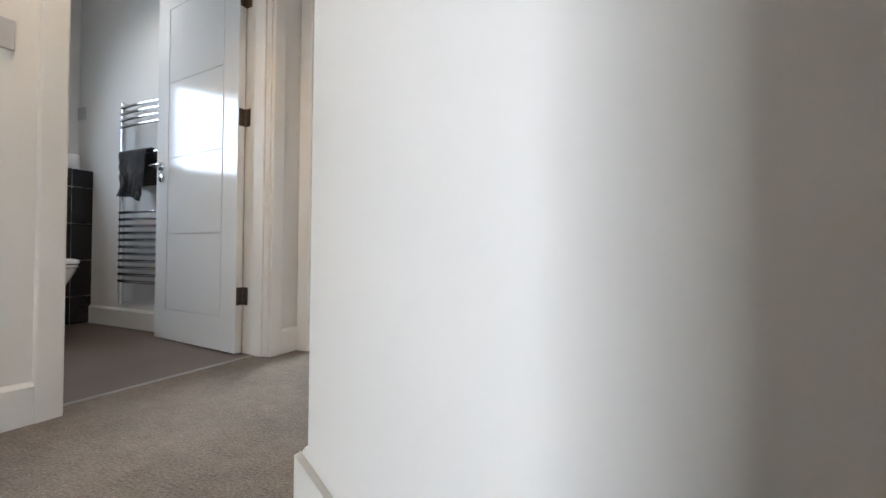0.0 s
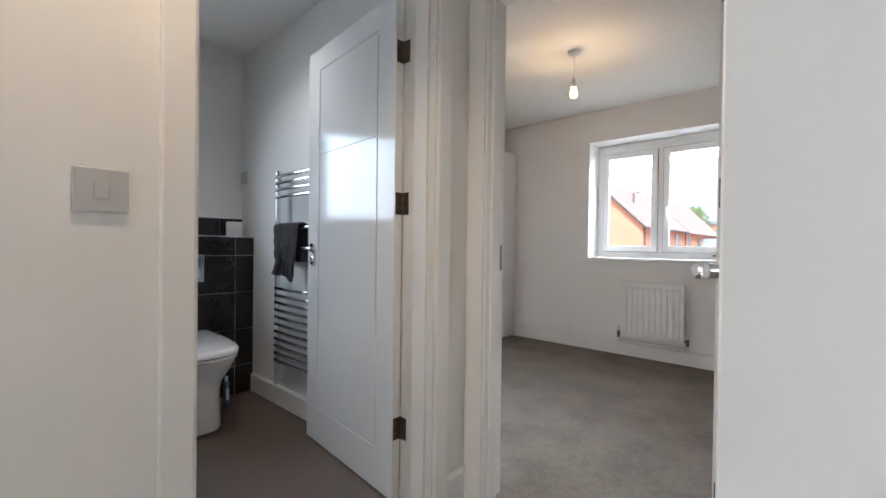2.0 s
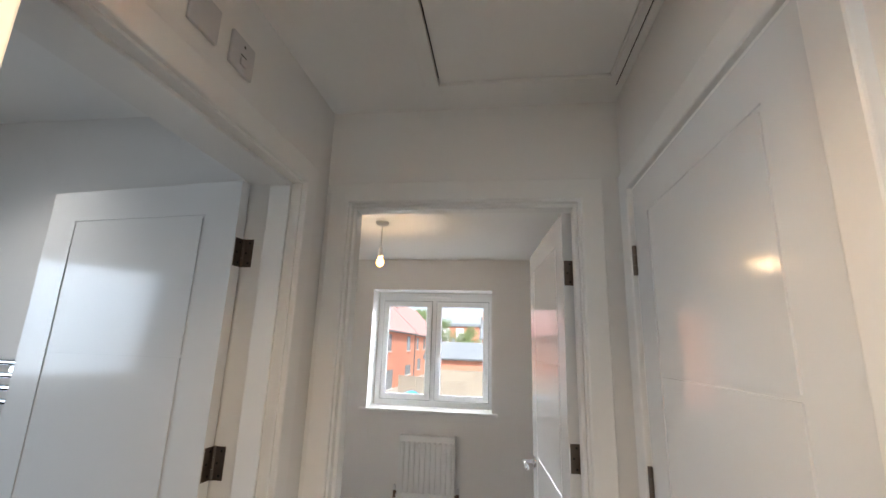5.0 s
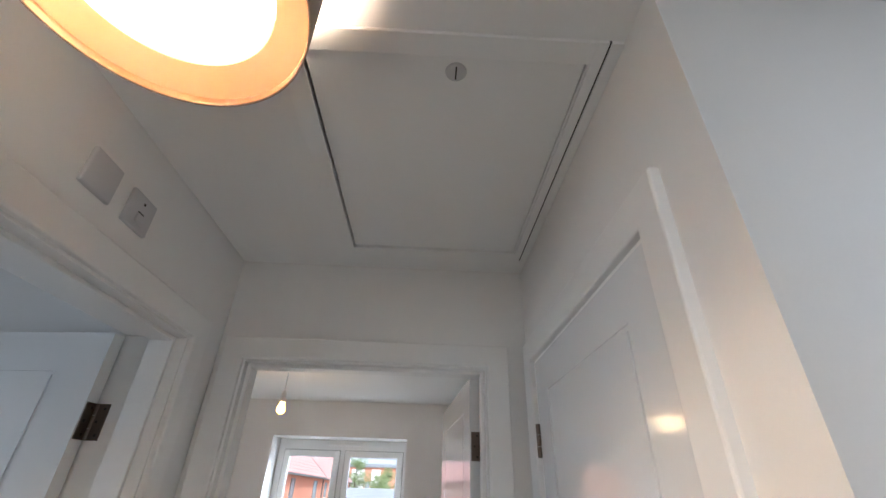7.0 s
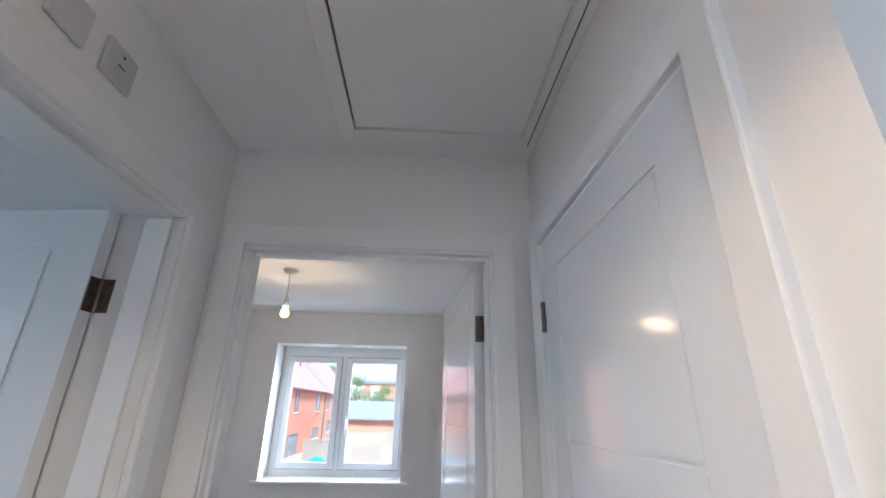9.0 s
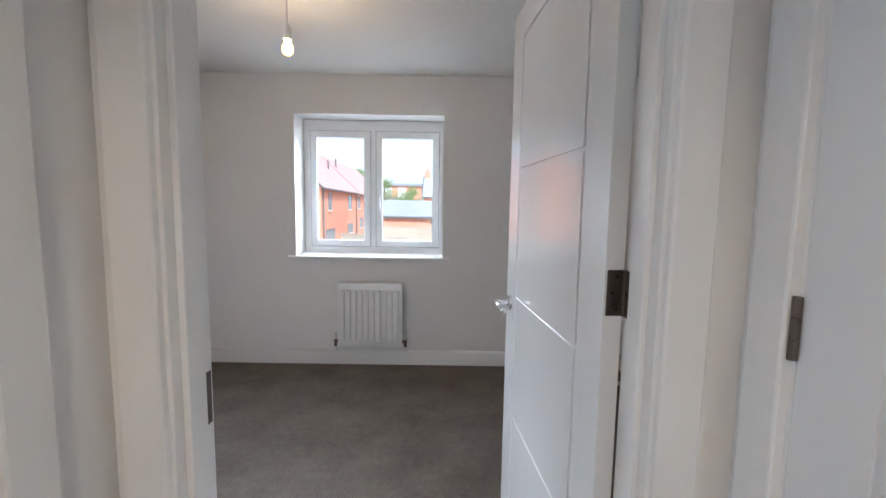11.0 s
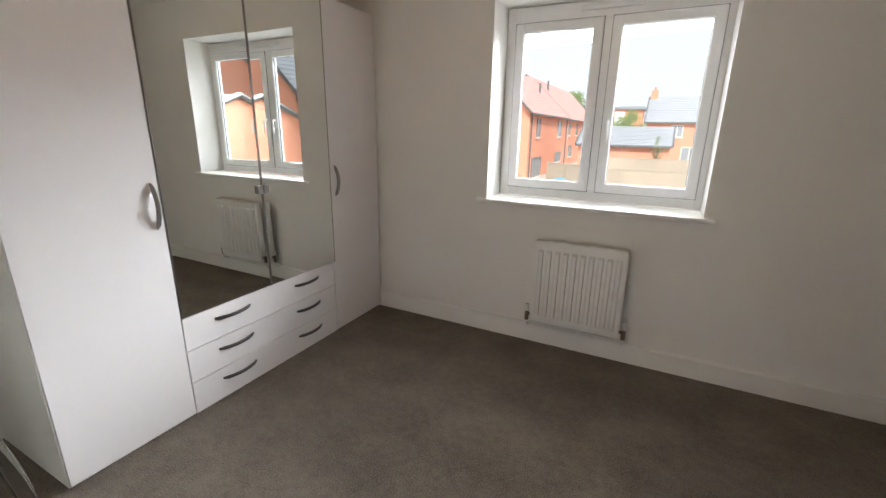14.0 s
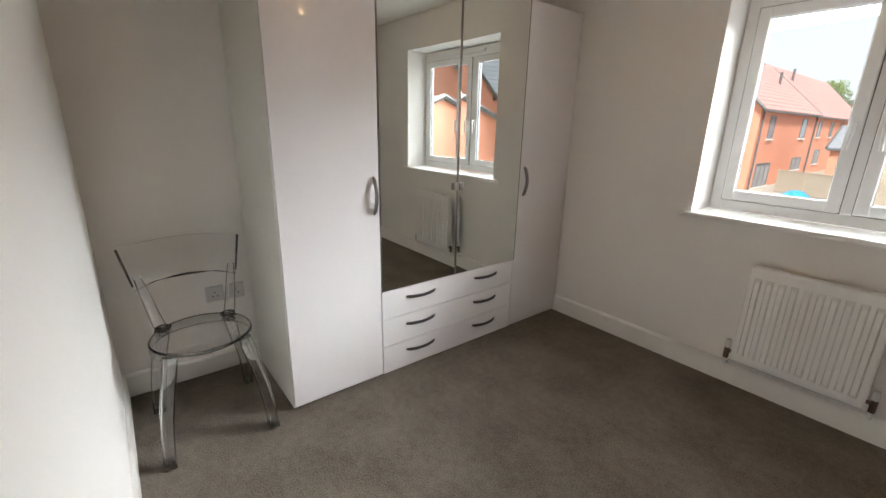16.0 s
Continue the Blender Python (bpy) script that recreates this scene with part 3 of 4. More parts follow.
rw, rz0, rz1 = pitch * 0.32, RZ0 + 0.035, RZ1 - 0.045
f = [bm.verts.new(p) for p in ((-rw, -0.0300, rz0), (rw, -0.0300, rz0), (rw, -0.0300, rz1), (-rw, -0.0300, rz1))]
g = [bm.verts.new(p) for p in ((-rw * 0.6, -0.0395, rz0 + 0.016), (rw * 0.6, -0.0395, rz0 + 0.016), (rw * 0.6, -0.0395, rz1 - 0.016), (-rw * 0.6, -0.0395, rz1 - 0.016))]
bm.faces.new(g)
for k in range(4):
    bm.faces.new((f[k], f[(k + 1) % 4], g[(k + 1) % 4], g[k]))
rib = None
for i in range(RIBS):
    at = Matrix.Translation((-hw + 0.015 + pitch * (i + 0.5), 0, 0))
    if rib is None:
        rib = part("rib", bm, ENAMEL, front, at=at)
    else:
        again("rib", rib.data, front, at)
part("rear_panel", box(-hw, hw, 0.012, 0.020, RZ0, RZ1, 0.003), ENAMEL, rad)
part("top_grille", box(-hw, hw, -0.028, 0.020, RZ1 - 0.012, RZ1 + 0.004, 0.003), ENAMEL, rad)
for s in (-1, 1):
    part("side_cover", box(s * hw - 0.003, s * hw + 0.003, -0.028, 0.020, RZ0 + 0.02, RZ1 - 0.012, 0.001), ENAMEL, rad)
    part("fin", box(s * (hw - 0.05) - 0.02, s * (hw - 0.05) + 0.02, 0.020, 0.045, 0.3, 0.62, 0.002), ENAMEL, rad)
    bm = tube([(s * (hw - 0.005), -0.003, RZ0 + 0.030), (s * (hw + 0.028), -0.003, RZ0 + 0.030)], 0.009, 10)
    add_tube(bm, [(s * (hw + 0.028), -0.003, RZ0 + 0.052), (s * (hw + 0.028), -0.003, RZ0 - 0.01)], 0.0125, 12)
    v = part("valve", bm, BRASS, rad, "copper-toned radiator valve", smooth=40)
    part("cap", tube([(s * (hw + 0.028), -0.003, RZ0 + 0.05), (s * (hw + 0.028), -0.003, RZ0 + 0.092)], [0.014, 0.012], 14), WHITEPL, v, "white plastic valve cap", smooth=40)
    part("pipe", tube([(s * (hw + 0.028), -0.003, RZ0 - 0.01), (s * (hw + 0.028), 0.0, RZ0 - 0.045), (s * (hw + 0.028), 0.03, RZ0 - 0.055), (s * (hw + 0.028), 0.045, RZ0 - 0.055)], 0.0075, 10), WHITEPL, v, smooth=50)
part("pipe_cover", tube([(-hw - 0.02, 0.025, RZ0 - 0.035), (hw + 0.02, 0.025, RZ0 - 0.035)], 0.006, 8), WHITEPL, rad, "white pipe along the wall", smooth=50)

# ---- wardrobe ----
FX = -3.02
BXW = BX0 + 0.004


def bow_handle(parent, a, b, depth, mat, rad=0.006, flat=1.5):
    a, b = Vector(a), Vector(b)
    pts = []
    for i in range(11):
        s = i / 10
        pts.append(a.lerp(b, s) + Vector((depth * (math.sin(math.pi * s) ** 0.7), 0, 0)))
    return part("handle", tube(pts, [0.004] + [rad] * 9 + [0.004], 10, flat), mat, parent, "curved metal bow handle", smooth=60)


def carcass(name, y0, y1, label):
    c = thing(name, pose(FX, y0, 0), label, "wardrobe", "run of wardrobe units")
    d = BXW - FX
    w = y1 - y0
    bm = box(d, -0.020, 0, 0.018, 0, 2.004, 0.001)
    part("side_panel", bm, LAMSIDE, c)
    part("side_panel", box(d, -0.020, w - 0.018, w, 0, 2.004, 0.001), LAMSIDE, c)
    part("top_panel", box(d, -0.020, 0.018, w - 0.018, 1.986, 2.004, 0.001), LAMSIDE, c)
    part("back_panel", box(d, d + 0.006, 0.018, w - 0.018, 0.0, 1.986), LAMSIDE, c)
    part("plinth", box(-0.075, -0.060, 0.018, w - 0.018, 0.0, 0.06), LAMSIDE, c)
    return c


for nm, y0, y1, hy in (("wardrobe", 2.537, 3.020, 2.990), ("wardrobe", 4.003, 4.497, 4.052)):
    c = carcass(nm, y0, y1, "tall white laminate wardrobe unit with one hinged door")
    w = y1 - y0
    dr = part("door", box(-0.018, 0.0, 0.0015, w - 0.0015, 0.014, 2.002, 0.0012), LAMINATE, c, "plain white laminate door")
    bow_handle(dr, (0.0, hy - y0, 0.905), (0.0, hy - y0, 1.085), 0.03, STEEL, 0.0075, 1.6)
c = carcass("wardrobe", 3.022, 4.001, "white wardrobe unit with two mirrored doors above three drawers")
w = 4.001 - 3.022
for k in range(2):
    a, b = 0.001 + k * w / 2, (k + 1) * w / 2 - 0.001
    md = part("mirror_door", box(-0.018, -0.004, a, b, 0.490, 2.002, 0.001), LAMINATE, c, "mirrored wardrobe door")
    if k == 1:
        # this door hangs a little out of line
        md.matrix_basis = Matrix.Translation((0.0005, w / 2, 0)) @ Matrix.Rotation(radians(-1.4), 4, "Z") @ Matrix.Translation((0, -w / 2, 0))
    part("mirror", box(-0.004, 0.0, a + 0.004, b - 0.004, 0.492, 2.000), MIRROR, md, "clear silvered mirror glass")
    bm = bmesh.new()
    for yy in (a + 0.0025, b - 0.0025):
        add_box(bm, -0.0045, 0.0015, yy - 0.0022, yy + 0.0022, 0.490, 2.002)
    part("edge_strip", bm, STEEL, md, "thin metal edging strip")
    part("handle", box(0.0, 0.014, w / 2 - 0.034 + k * 0.036, w / 2 - 0.002 + k * 0.036, 0.985, 1.025, 0.003), STEEL, md, "small square metal pull")
for z0, z1 in ((0.010, 0.168), (0.171, 0.328), (0.331, 0.487)):
    dw = part("drawer", box(-0.018, 0.0, 0.0015, w - 0.0015, z0, z1, 0.0012), LAMINATE, c, "white laminate drawer front")
    zc = z1 - 0.055
    bow_handle(dw, (0.0, 0.150, zc), (0.0, 0.345, zc), 0.028, DARKSTEEL, 0.0062, 1.5)
    bow_handle(dw, (0.0, 0.645, zc), (0.0, 0.835, zc), 0.028, DARKSTEEL, 0.0062, 1.5)

# ---- clear chair ----
def hollow(name, pts, rads, skin, parent, label):
    """A clear moulded tube with an inner wall, open inside."""
    outer, inner = tube(pts, rads, 10), tube(pts[:-1] + [tuple(Vector(pts[-1]).lerp(Vector(pts[-2]), 0.12))], [r - skin for r in rads], 10)
    for bm in (outer, inner):
        bmesh.ops.recalc_face_normals(bm, faces=bm.faces[:])
    bmesh.ops.reverse_faces(inner, faces=inner.faces[:])
    inside = bpy.data.meshes.new("inside")
    inner.to_mesh(inside)
    outer.from_mesh(inside)
    bpy.data.meshes.remove(inside)
    inner.free()
    me = bpy.data.meshes.new(name)
    outer.to_mesh(me)
    outer.free()
    me.materials.append(CLEAR)
    me.shade_smooth()
    me.set_sharp_from_angle(angle=radians(40))
    return again(name, me, parent, label=label)


chair = thing("chair", pose(-3.165, 2.222, 0), "transparent polycarbonate chair with a round seat", "chair")
SR, SZ = 0.195, 0.455
part("seat", lathe([(0, SZ), (SR - 0.02, SZ), (SR - 0.006, SZ + 0.002), (SR, SZ - 0.004), (SR, SZ - 0.040), (SR - 0.006, SZ - 0.042), (SR - 0.007, SZ - 0.010), (0, SZ - 0.008)], 56), CLEAR, chair, "clear round seat with a rim", smooth=40)
for sx, sy in ((1, 1), (1, -1), (-1, 1), (-1, -1)):
    ax, ay = sx * 0.135, sy * 0.135
    bx, by = (sx * 0.19 if sx > 0 else -0.235), sy * 0.20
    pts, rr = [], []
    for i in range(9):
        s = i / 8
        bulge = 0.018 * math.sin(math.pi * s)
        pts.append((ax + (bx - ax) * s ** 1.3 + sx * bulge, ay + (by - ay) * s ** 1.3 + sy * bulge, (SZ - 0.012) * (1 - s)))
        rr.append(0.028 - 0.006 * s)
    lg = hollow("leg", pts, rr, 0.0045, chair, "clear moulded leg")
    part("foot", box(bx - 0.027, bx + 0.027, by - 0.022, by + 0.022, 0.0, 0.028, 0.006), CLEAR, lg, "clear block foot")


def back_panel():
    """A curved clear back between two uprights, with an arched lower edge."""
    bm = bmesh.new()
    rows = []
    for j in range(9):
        z = 0.615 + 0.185 * j / 8
        lean = -0.175 - 0.11 * (z - SZ) / 0.4
        half = 0.200 + 0.036 * j / 8
        row = []
        for i in range(17):
            u = -1 + i / 8
            zz = z + (0.035 * (1 - u * u) if j == 0 else 0) * (1 if j == 0 else 0) + (0.015 * (1 - u * u) if j == 8 else 0)
            row.append(((lean - 0.035 * (1 - u * u)), u * half, zz))
        rows.append(row)
    for off in (0.0, 0.008):
        vs = [[bm.verts.new((x + off, y, z)) for x, y, z in r] for r in rows]
        for a, b in zip(vs, vs[1:]):
            for k in range(16):
                bm.faces.new((a[k], a[k + 1], b[k + 1], b[k]) if off else (a[k + 1], a[k], b[k], b[k + 1]))
        if off:
            back = vs
        else:
            front = vs
    for k in range(16):
        bm.faces.new((front[0][k], front[0][k + 1], back[0][k + 1], back[0][k]))
        bm.faces.new((front[8][k + 1], front[8][k], back[8][k], back[8][k + 1]))
    for j in range(8):
        bm.faces.new((front[j + 1][0], front[j][0], back[j][0], back[j + 1][0]))
        bm.faces.new((front[j][16], front[j + 1][16], back[j + 1][16], back[j][16]))
    return bm


# dark tubes painted along the sides of the back, for its refracting edges
for sy in (1, -1):
    part("back_edge", tube([(-0.226, sy * 0.204, 0.632), (-0.262, sy * 0.237, 0.795)], [0.0035, 0.0045], 6, 1.4), EDGEDARK, chair, "painted dark line where the clear back's edge refracts")
part("backrest", back_panel(), CLEAR, chair, "clear curved backrest", smooth=50)
for sy in (1, -1):
    # ring in the same painted dark, round the foot of each clear upright
    part("bracket", lathe([(0.026, 0), (0.031, 0), (0.031, 0.006), (0.026, 0.006)], 20, True), EDGEDARK, chair, "painted dark ring where the clear back meets the seat", at=Matrix.Translation((-0.128, sy * 0.128, SZ + 0.001)))
    hollow("upright", [(-0.125, sy * 0.125, SZ - 0.03), (-0.150, sy * 0.145, SZ + 0.03), (-0.185, sy * 0.168, 0.60), (-0.215, sy * 0.185, 0.68)], [0.026, 0.024, 0.020, 0.015], 0.003, chair, "clear back support")

# ---- pedestal fan ----
fan = thing("pedestal_fan", pose(0.11, 4.235, 0), "white pedestal fan with a crossed foot in the corner", "fan")
for ang in (150, 215, 330, 35):
    m = Matrix.Rotation(radians(ang), 4, "Z")
    part("foot", box(0.0, 0.27, -0.016, 0.016, 0.0, 0.028, 0.008), WHITEPL, fan, "white plastic foot bar", at=m @ Matrix.Translation((0, 0, 0.012 if ang in (150, 330) else 0.0)))
part("hub", lathe([(0, 0.02), (0.045, 0.02), (0.045, 0.05), (0.026, 0.06), (0.024, 0.20), (0.0, 0.20)], 20), WHITEPL, fan, smooth=40)
part("lower_pole", tube([(0, 0, 0.18), (0, 0, 0.40)], 0.015, 14), WHITEPL, fan, smooth=60)
part("upper_pole", tube([(0, 0, 0.40), (0, 0, 0.56)], 0.0125, 14), DARKPL, fan, "dark telescopic pole", smooth=60)
part("collar", tube([(0, 0, 0.54), (0, 0, 0.60), (0, 0, 0.78)], [0.021, 0.024, 0.022], 14), WHITEPL, fan, smooth=60)
part("control_box", box(-0.03, 0.03, -0.02, 0.03, 0.62, 0.76, 0.01), WHITEPL, fan)
head_at = pose(-0.03, -0.03, 0.985, 90, 0, 12)
part("motor", lathe([(0, -0.14), (0.05, -0.13), (0.062, -0.09), (0.060, -0.01), (0.0, -0.005)], 24), WHITEPL, fan, smooth=40, at=head_at)
guard = bmesh.new()
for sgn in (-1, 1):
    for k in range(60):
        a = 2 * math.pi * k / 60
        pts = [(r * math.cos(a), r * math.sin(a), sgn * 0.055 * (1 - (r / 0.215) ** 3)) for r in (0.05, 0.12, 0.18, 0.215)]
        add_tube(guard, pts, 0.0017, 4)
for r, z in ((0.215, 0), (0.05, 0.055), (0.05, -0.055)):
    add_tube(guard, [(r * math.cos(2 * math.pi * k / 36), r * math.sin(2 * math.pi * k / 36), z) for k in range(37)], 0.0035 if r > 0.1 else 0.002, 6, False)
part("guard", guard, GREYPL, fan, "pale grey wire guard", smooth=60, at=head_at)
part("badge", lathe([(0, 0.052), (0.048, 0.052), (0.048, 0.058), (0, 0.062)], 24), WHITEPL, fan, smooth=40, at=head_at)
bl = bmesh.new()
N = 8
blade_rows = []
for i in range(N + 1):
    s = i / N
    r = 0.03 + 0.165 * s
    half = radians(12 + 32 * math.sin(math.pi * min(1, s * 0.75 + 0.1)))
    blade_rows.append([bl.verts.new((r * math.cos(u * half), r * math.sin(u * half), 0.018 * u)) for u in (-1, -0.5, 0, 0.5, 1)])
for a, b in zip(blade_rows, blade_rows[1:]):
    for k in range(4):
        bl.faces.new((a[k], a[k + 1], b[k + 1], b[k]))
bmesh.ops.solidify(bl, geom=bl.faces[:], thickness=0.003)
first = part("blade", bl, WHITEPL, fan, "translucent pale blade", smooth=60, at=head_at)
for ang in (120, 240):
    again("blade", first.data, fan, head_at @ Matrix.Rotation(radians(ang), 4, "Z"), "translucent pale blade")

# ---- bedroom pendant ----
pend = thing("pendant_light", pose(-1.76, 3.19, H), "bare lit bulb on a white flex and ceiling rose", "ceiling light")
part("ceiling_rose", lathe([(0, -0.028), (0.018, -0.028), (0.040, -0.018), (0.046, 0.0), (0, 0.0)], 28), WHITEPL, pend, smooth=40)
part("flex", tube([(0, 0, -0.02), (0, 0, -0.19)], 0.0035, 8), WHITEPL, pend, smooth=60)
part("lamp_holder", lathe([(0, -0.175), (0.010, -0.18), (0.016, -0.20), (0.017, -0.225), (0.020, -0.228), (0.020, -0.245), (0, -0.245)], 20), WHITEPL, pend, smooth=40)
bulb = part("bulb", lathe([(0, -0.245), (0.013, -0.246), (0.015, -0.256), (0.023, -0.272), (0.026, -0.288), (0.023, -0.303), (0.012, -0.313), (0, -0.316)], 24), BULB, pend, "glowing warm white bulb", smooth=60)
bulb.visible_shadow = False

# ---- landing ----
shade = thing("drum_lampshade", pose(-1.19, 0.688, H), "taupe fabric drum lampshade glowing warm inside", "ceiling light")
SB, ST, R = 2.075 - H, 2.275 - H, 0.165
part("shade", lathe([(R, SB), (R, ST), (R - 0.0015, ST), (R - 0.0015, SB)], 72, True), FABRIC, shade, "taupe fabric outside", smooth=40)
part("lining", lathe([(R - 0.002, SB + 0.001), (R - 0.002, ST), (R - 0.003, ST), (R - 0.003, SB + 0.001)], 72, True), LINING, shade, "warm cream lining", smooth=40)
part("diffuser_ring", lathe([(R - 0.004, SB + 0.012), (R - 0.045, SB + 0.030), (R - 0.045, SB + 0.0315), (R - 0.004, SB + 0.0135)], 72, True), LINING, shade, "inner cream ring", smooth=40)
bm = bmesh.new()
for ang in (0, 120, 240):
    a = radians(ang)
    add_tube(bm, [(0.02 * math.cos(a), 0.02 * math.sin(a), ST - 0.03), ((R - 0.004) * math.cos(a), (R - 0.004) * math.sin(a), ST - 0.006)], 0.0018, 6)
part("spider", bm, WHITEPL, shade, "white wire ring fitting")
part("ceiling_rose", lathe([(0, -0.026), (0.020, -0.026), (0.040, -0.018), (0.046, 0.0), (0, 0.0)], 24), WHITEPL, shade, smooth=40)
part("lamp_holder", tube([(0, 0, -0.02), (0, 0, -0.09)], 0.018, 16), WHITEPL, shade, smooth=40)
bb = part("bulb", lathe([(0, -0.09), (0.014, -0.092), (0.028, -0.13), (0.031, -0.15), (0.026, -0.172), (0.012, -0.184), (0, -0.186)], 24), BULB, shade, "glowing warm bulb", smooth=60)
bb.visible_shadow = False

hatch = thing("loft_hatch", pose(0, 0, H), "white painted loft hatch with a moulded frame", kind="structure")
HX0, HX1, HY0, HY1 = -1.136, -0.597, 0.917, 1.640
part("panel", box(HX0 + 0.004, HX1 - 0.005, HY0 + 0.004, HY1 - 0.003, 0.002, 0.022, 0.001), CEIL, hatch, "flat white hatch panel")
for x0, x1, y0, y1, d in ((HX0 - 0.047, HX0, 0.872, 1.690, 0.008), (HX1, -0.575, 0.872, 1.690, 0.008), (HX0, HX1, 0.872, HY0, 0.0085), (HX0, HX1, HY1, 1.690, 0.0085)):
    part("frame_bar", box(x0, x1, y0, y1, -d, 0.0, 0.0015), CEIL, hatch, "white moulded frame")
part("edge_bar", box(-0.571, LX1 - 0.001, 0.872, 1.690, -0.008, 0.0, 0.001), CEIL, hatch, "white packing strip against the wall")
# black solids put into the hatch's gaps as their shade
part("gap_shade", box(-0.575, -0.571, 0.872, 1.690, -0.0035, -0.0005), GAP, hatch, "black strip standing for the shade in the joint beside the frame")
part("gap_shade", box(-1.148, -0.592, 0.907, 1.650, 0.024, 0.05), GAP, hatch, "black sheet standing for the shade in the gap behind the panel")
lk = part("lock", lathe([(0, -0.002), (0.019, -0.002), (0.021, 0.001), (0.021, 0.006), (0, 0.006)], 28), PLATE, hatch, "round slotted catch", smooth=40, at=Matrix.Translation((-0.845, 0.955, 0.0)))
# black bar painted as the shade in the catch's slot
part("slot_shade", box(-0.0015, 0.0015, -0.014, 0.014, -0.0035, -0.0015), GAP, lk)

for nm, yy, zz, sz, lab in (("wall_plate", 1.109, 2.141, 0.043, "white square blank wall plate above the bathroom door"), ("fan_isolator_switch", 1.238, 2.140, 0.043, "white square fan isolator switch")):
    p = thing(nm, pose(LX0, yy, zz), lab, "switch")
    part("plate", box(0, 0.010, -sz, sz, -sz, sz, 0.004), PLATE, p)
    if nm != "wall_plate":
        part("rocker", box(0.010, 0.014, -0.012, 0.012, -0.028, -0.006, 0.002), PLATE, p)
        part("screw", box(0.010, 0.0108, -0.003, 0.003, 0.02, 0.026), SCREW, p)
        part("mark", box(0.0102, 0.0108, -0.010, 0.010, -0.003, 0.0), SCREW, p)
sw = thing("light_switch", pose(LX0, 0.650, 1.095), "white single rocker light switch beside the bathroom door", "switch")
part("plate", box(0, 0.009, -0.0435, 0.0435, -0.0435, 0.0435, 0.004, 3), PLATE, sw)
part("rocker", box(0.009, 0.0135, -0.012, 0.012, -0.018, 0.018, 0.002), PLATE, sw)

# sockets behind the chair
for yy, zz in ((2.355, 0.445), (2.455, 0.442)):
    so = thing("wall_socket", pose(BX0, yy, zz), "white plastic wall socket behind the clear chair", "socket", "sockets")
    part("plate", box(0, 0.010, -0.043, 0.043, -0.043, 0.043, 0.004), PLATE, so)
    # dark raised blocks painted as the shade inside the pin holes
    for dy, dz in ((-0.011, -0.012), (0.011, -0.012), (0, 0.010)):
        part("pin_hole", box(0.010, 0.0106, dy - 0.003, dy + 0.003, dz - 0.004, dz + 0.004), SCREW, so)

# ---- bathroom ----
FRX = -3.35
boxing = thing("tiled_boxing", label="low boxed-in cistern wall faced with dark brown tiles", kind="structure")
part("carcass", box(-3.55, FRX - 0.008, 0.86, 1.745, 0, 1.026), GROUT, boxing, "pale grout")
part("upstand", box(-3.55, -3.543, 0.86, 1.745, 1.026, 1.158), GROUT, boxing, "pale grout")
zs = [0.0, 0.185, 0.425, 0.670, 0.912, 1.030]
g = 0.0022
for j in range(5):
    for y0, y1 in ((0.86, 0.977), (0.977, 1.625), (1.625, 1.744)):
        part("tile", box(FRX - 0.008, FRX, y0 + g, y1 - g, zs[j] + g, zs[j + 1] - g, 0.001, 1), TILE, boxing)
for y0, y1 in ((0.86, 1.05), (1.05, 1.595), (1.595, 1.69), (1.69, 1.744)):
    part("tile", box(-3.543, -3.535, y0 + g, y1 - g, 1.043, 1.158, 0.001, 1), TILE, boxing)
for y0, y1 in ((0.86, 0.977), (0.977, 1.625), (1.625, 1.744)):
    part("ledge_tile", box(-3.543, FRX - 0.002, y0 + g, y1 - g, 1.026, 1.036, 0.001, 1), TILE, boxing)
part("edge_trim", box(FRX - 0.010, FRX + 0.002, 0.86, 1.745, 1.030, 1.039, 0.002), CHROME, boxing, "chrome tile trim")
part("edge_trim", box(-3.545, -3.533, 0.86, 1.745, 1.158, 1.163, 0.001), CHROME, boxing, "chrome tile trim")

roll = thing("toilet_roll", pose(-3.44, 1.652, 1.037), "white toilet roll standing on the tiled ledge", "toilet roll")
part("paper", lathe([(0.02, 0), (0.048, 0), (0.050, 0.004), (0.050, 0.094), (0.047, 0.098), (0.02, 0.098)], 32, True), PAPER, roll, smooth=40)

fp = thing("flush_plate", pose(FRX, 1.318, 0.835), "chrome dual flush plate on the dark tiles", "flush plate")
part("plate", box(0, 0.012, -0.115, 0.115, -0.085, 0.085, 0.005), CHROME, fp)
part("button", box(0.012, 0.018, -0.10, 0.10, 0.004, 0.070, 0.003), CHROME, fp)
part("button", box(0.012, 0.018, -0.10, 0.10, -0.070, -0.004, 0.003), CHROME, fp)

loo = thing("toilet", pose(FRX, 1.275, 0), "white back-to-wall ceramic toilet with its lid closed", "toilet")


def loo_ring(length, half, z, back=0.0):
    """Squared oval outline: straight sides with a rounded front."""
    length, half = length * 1.06, half * 1.05
    pts = []
    for k in range(28):
        a = math.pi * k / 27 - math.pi / 2
        c, s = math.cos(a), math.sin(a)
        e = 0.55
        pts.append((back + (length - back) * (abs(c) ** e) if c > 0 else back, half * math.copysign(abs(s) ** e, s), z))
    return pts


def loft(rings, close=True):
    bm = bmesh.new()
    vs = [[bm.verts.new(p) for p in r] for r in rings]
    n = len(vs[0])
    for a, b in zip(vs, vs[1:]):
        for k in range(n):
            bm.faces.new((a[k], a[(k + 1) % n], b[(k + 1) % n], b[k]))
    if close:
        bm.faces.new(vs[0][::-1])
        bm.faces.new(vs[-1])
    return bm


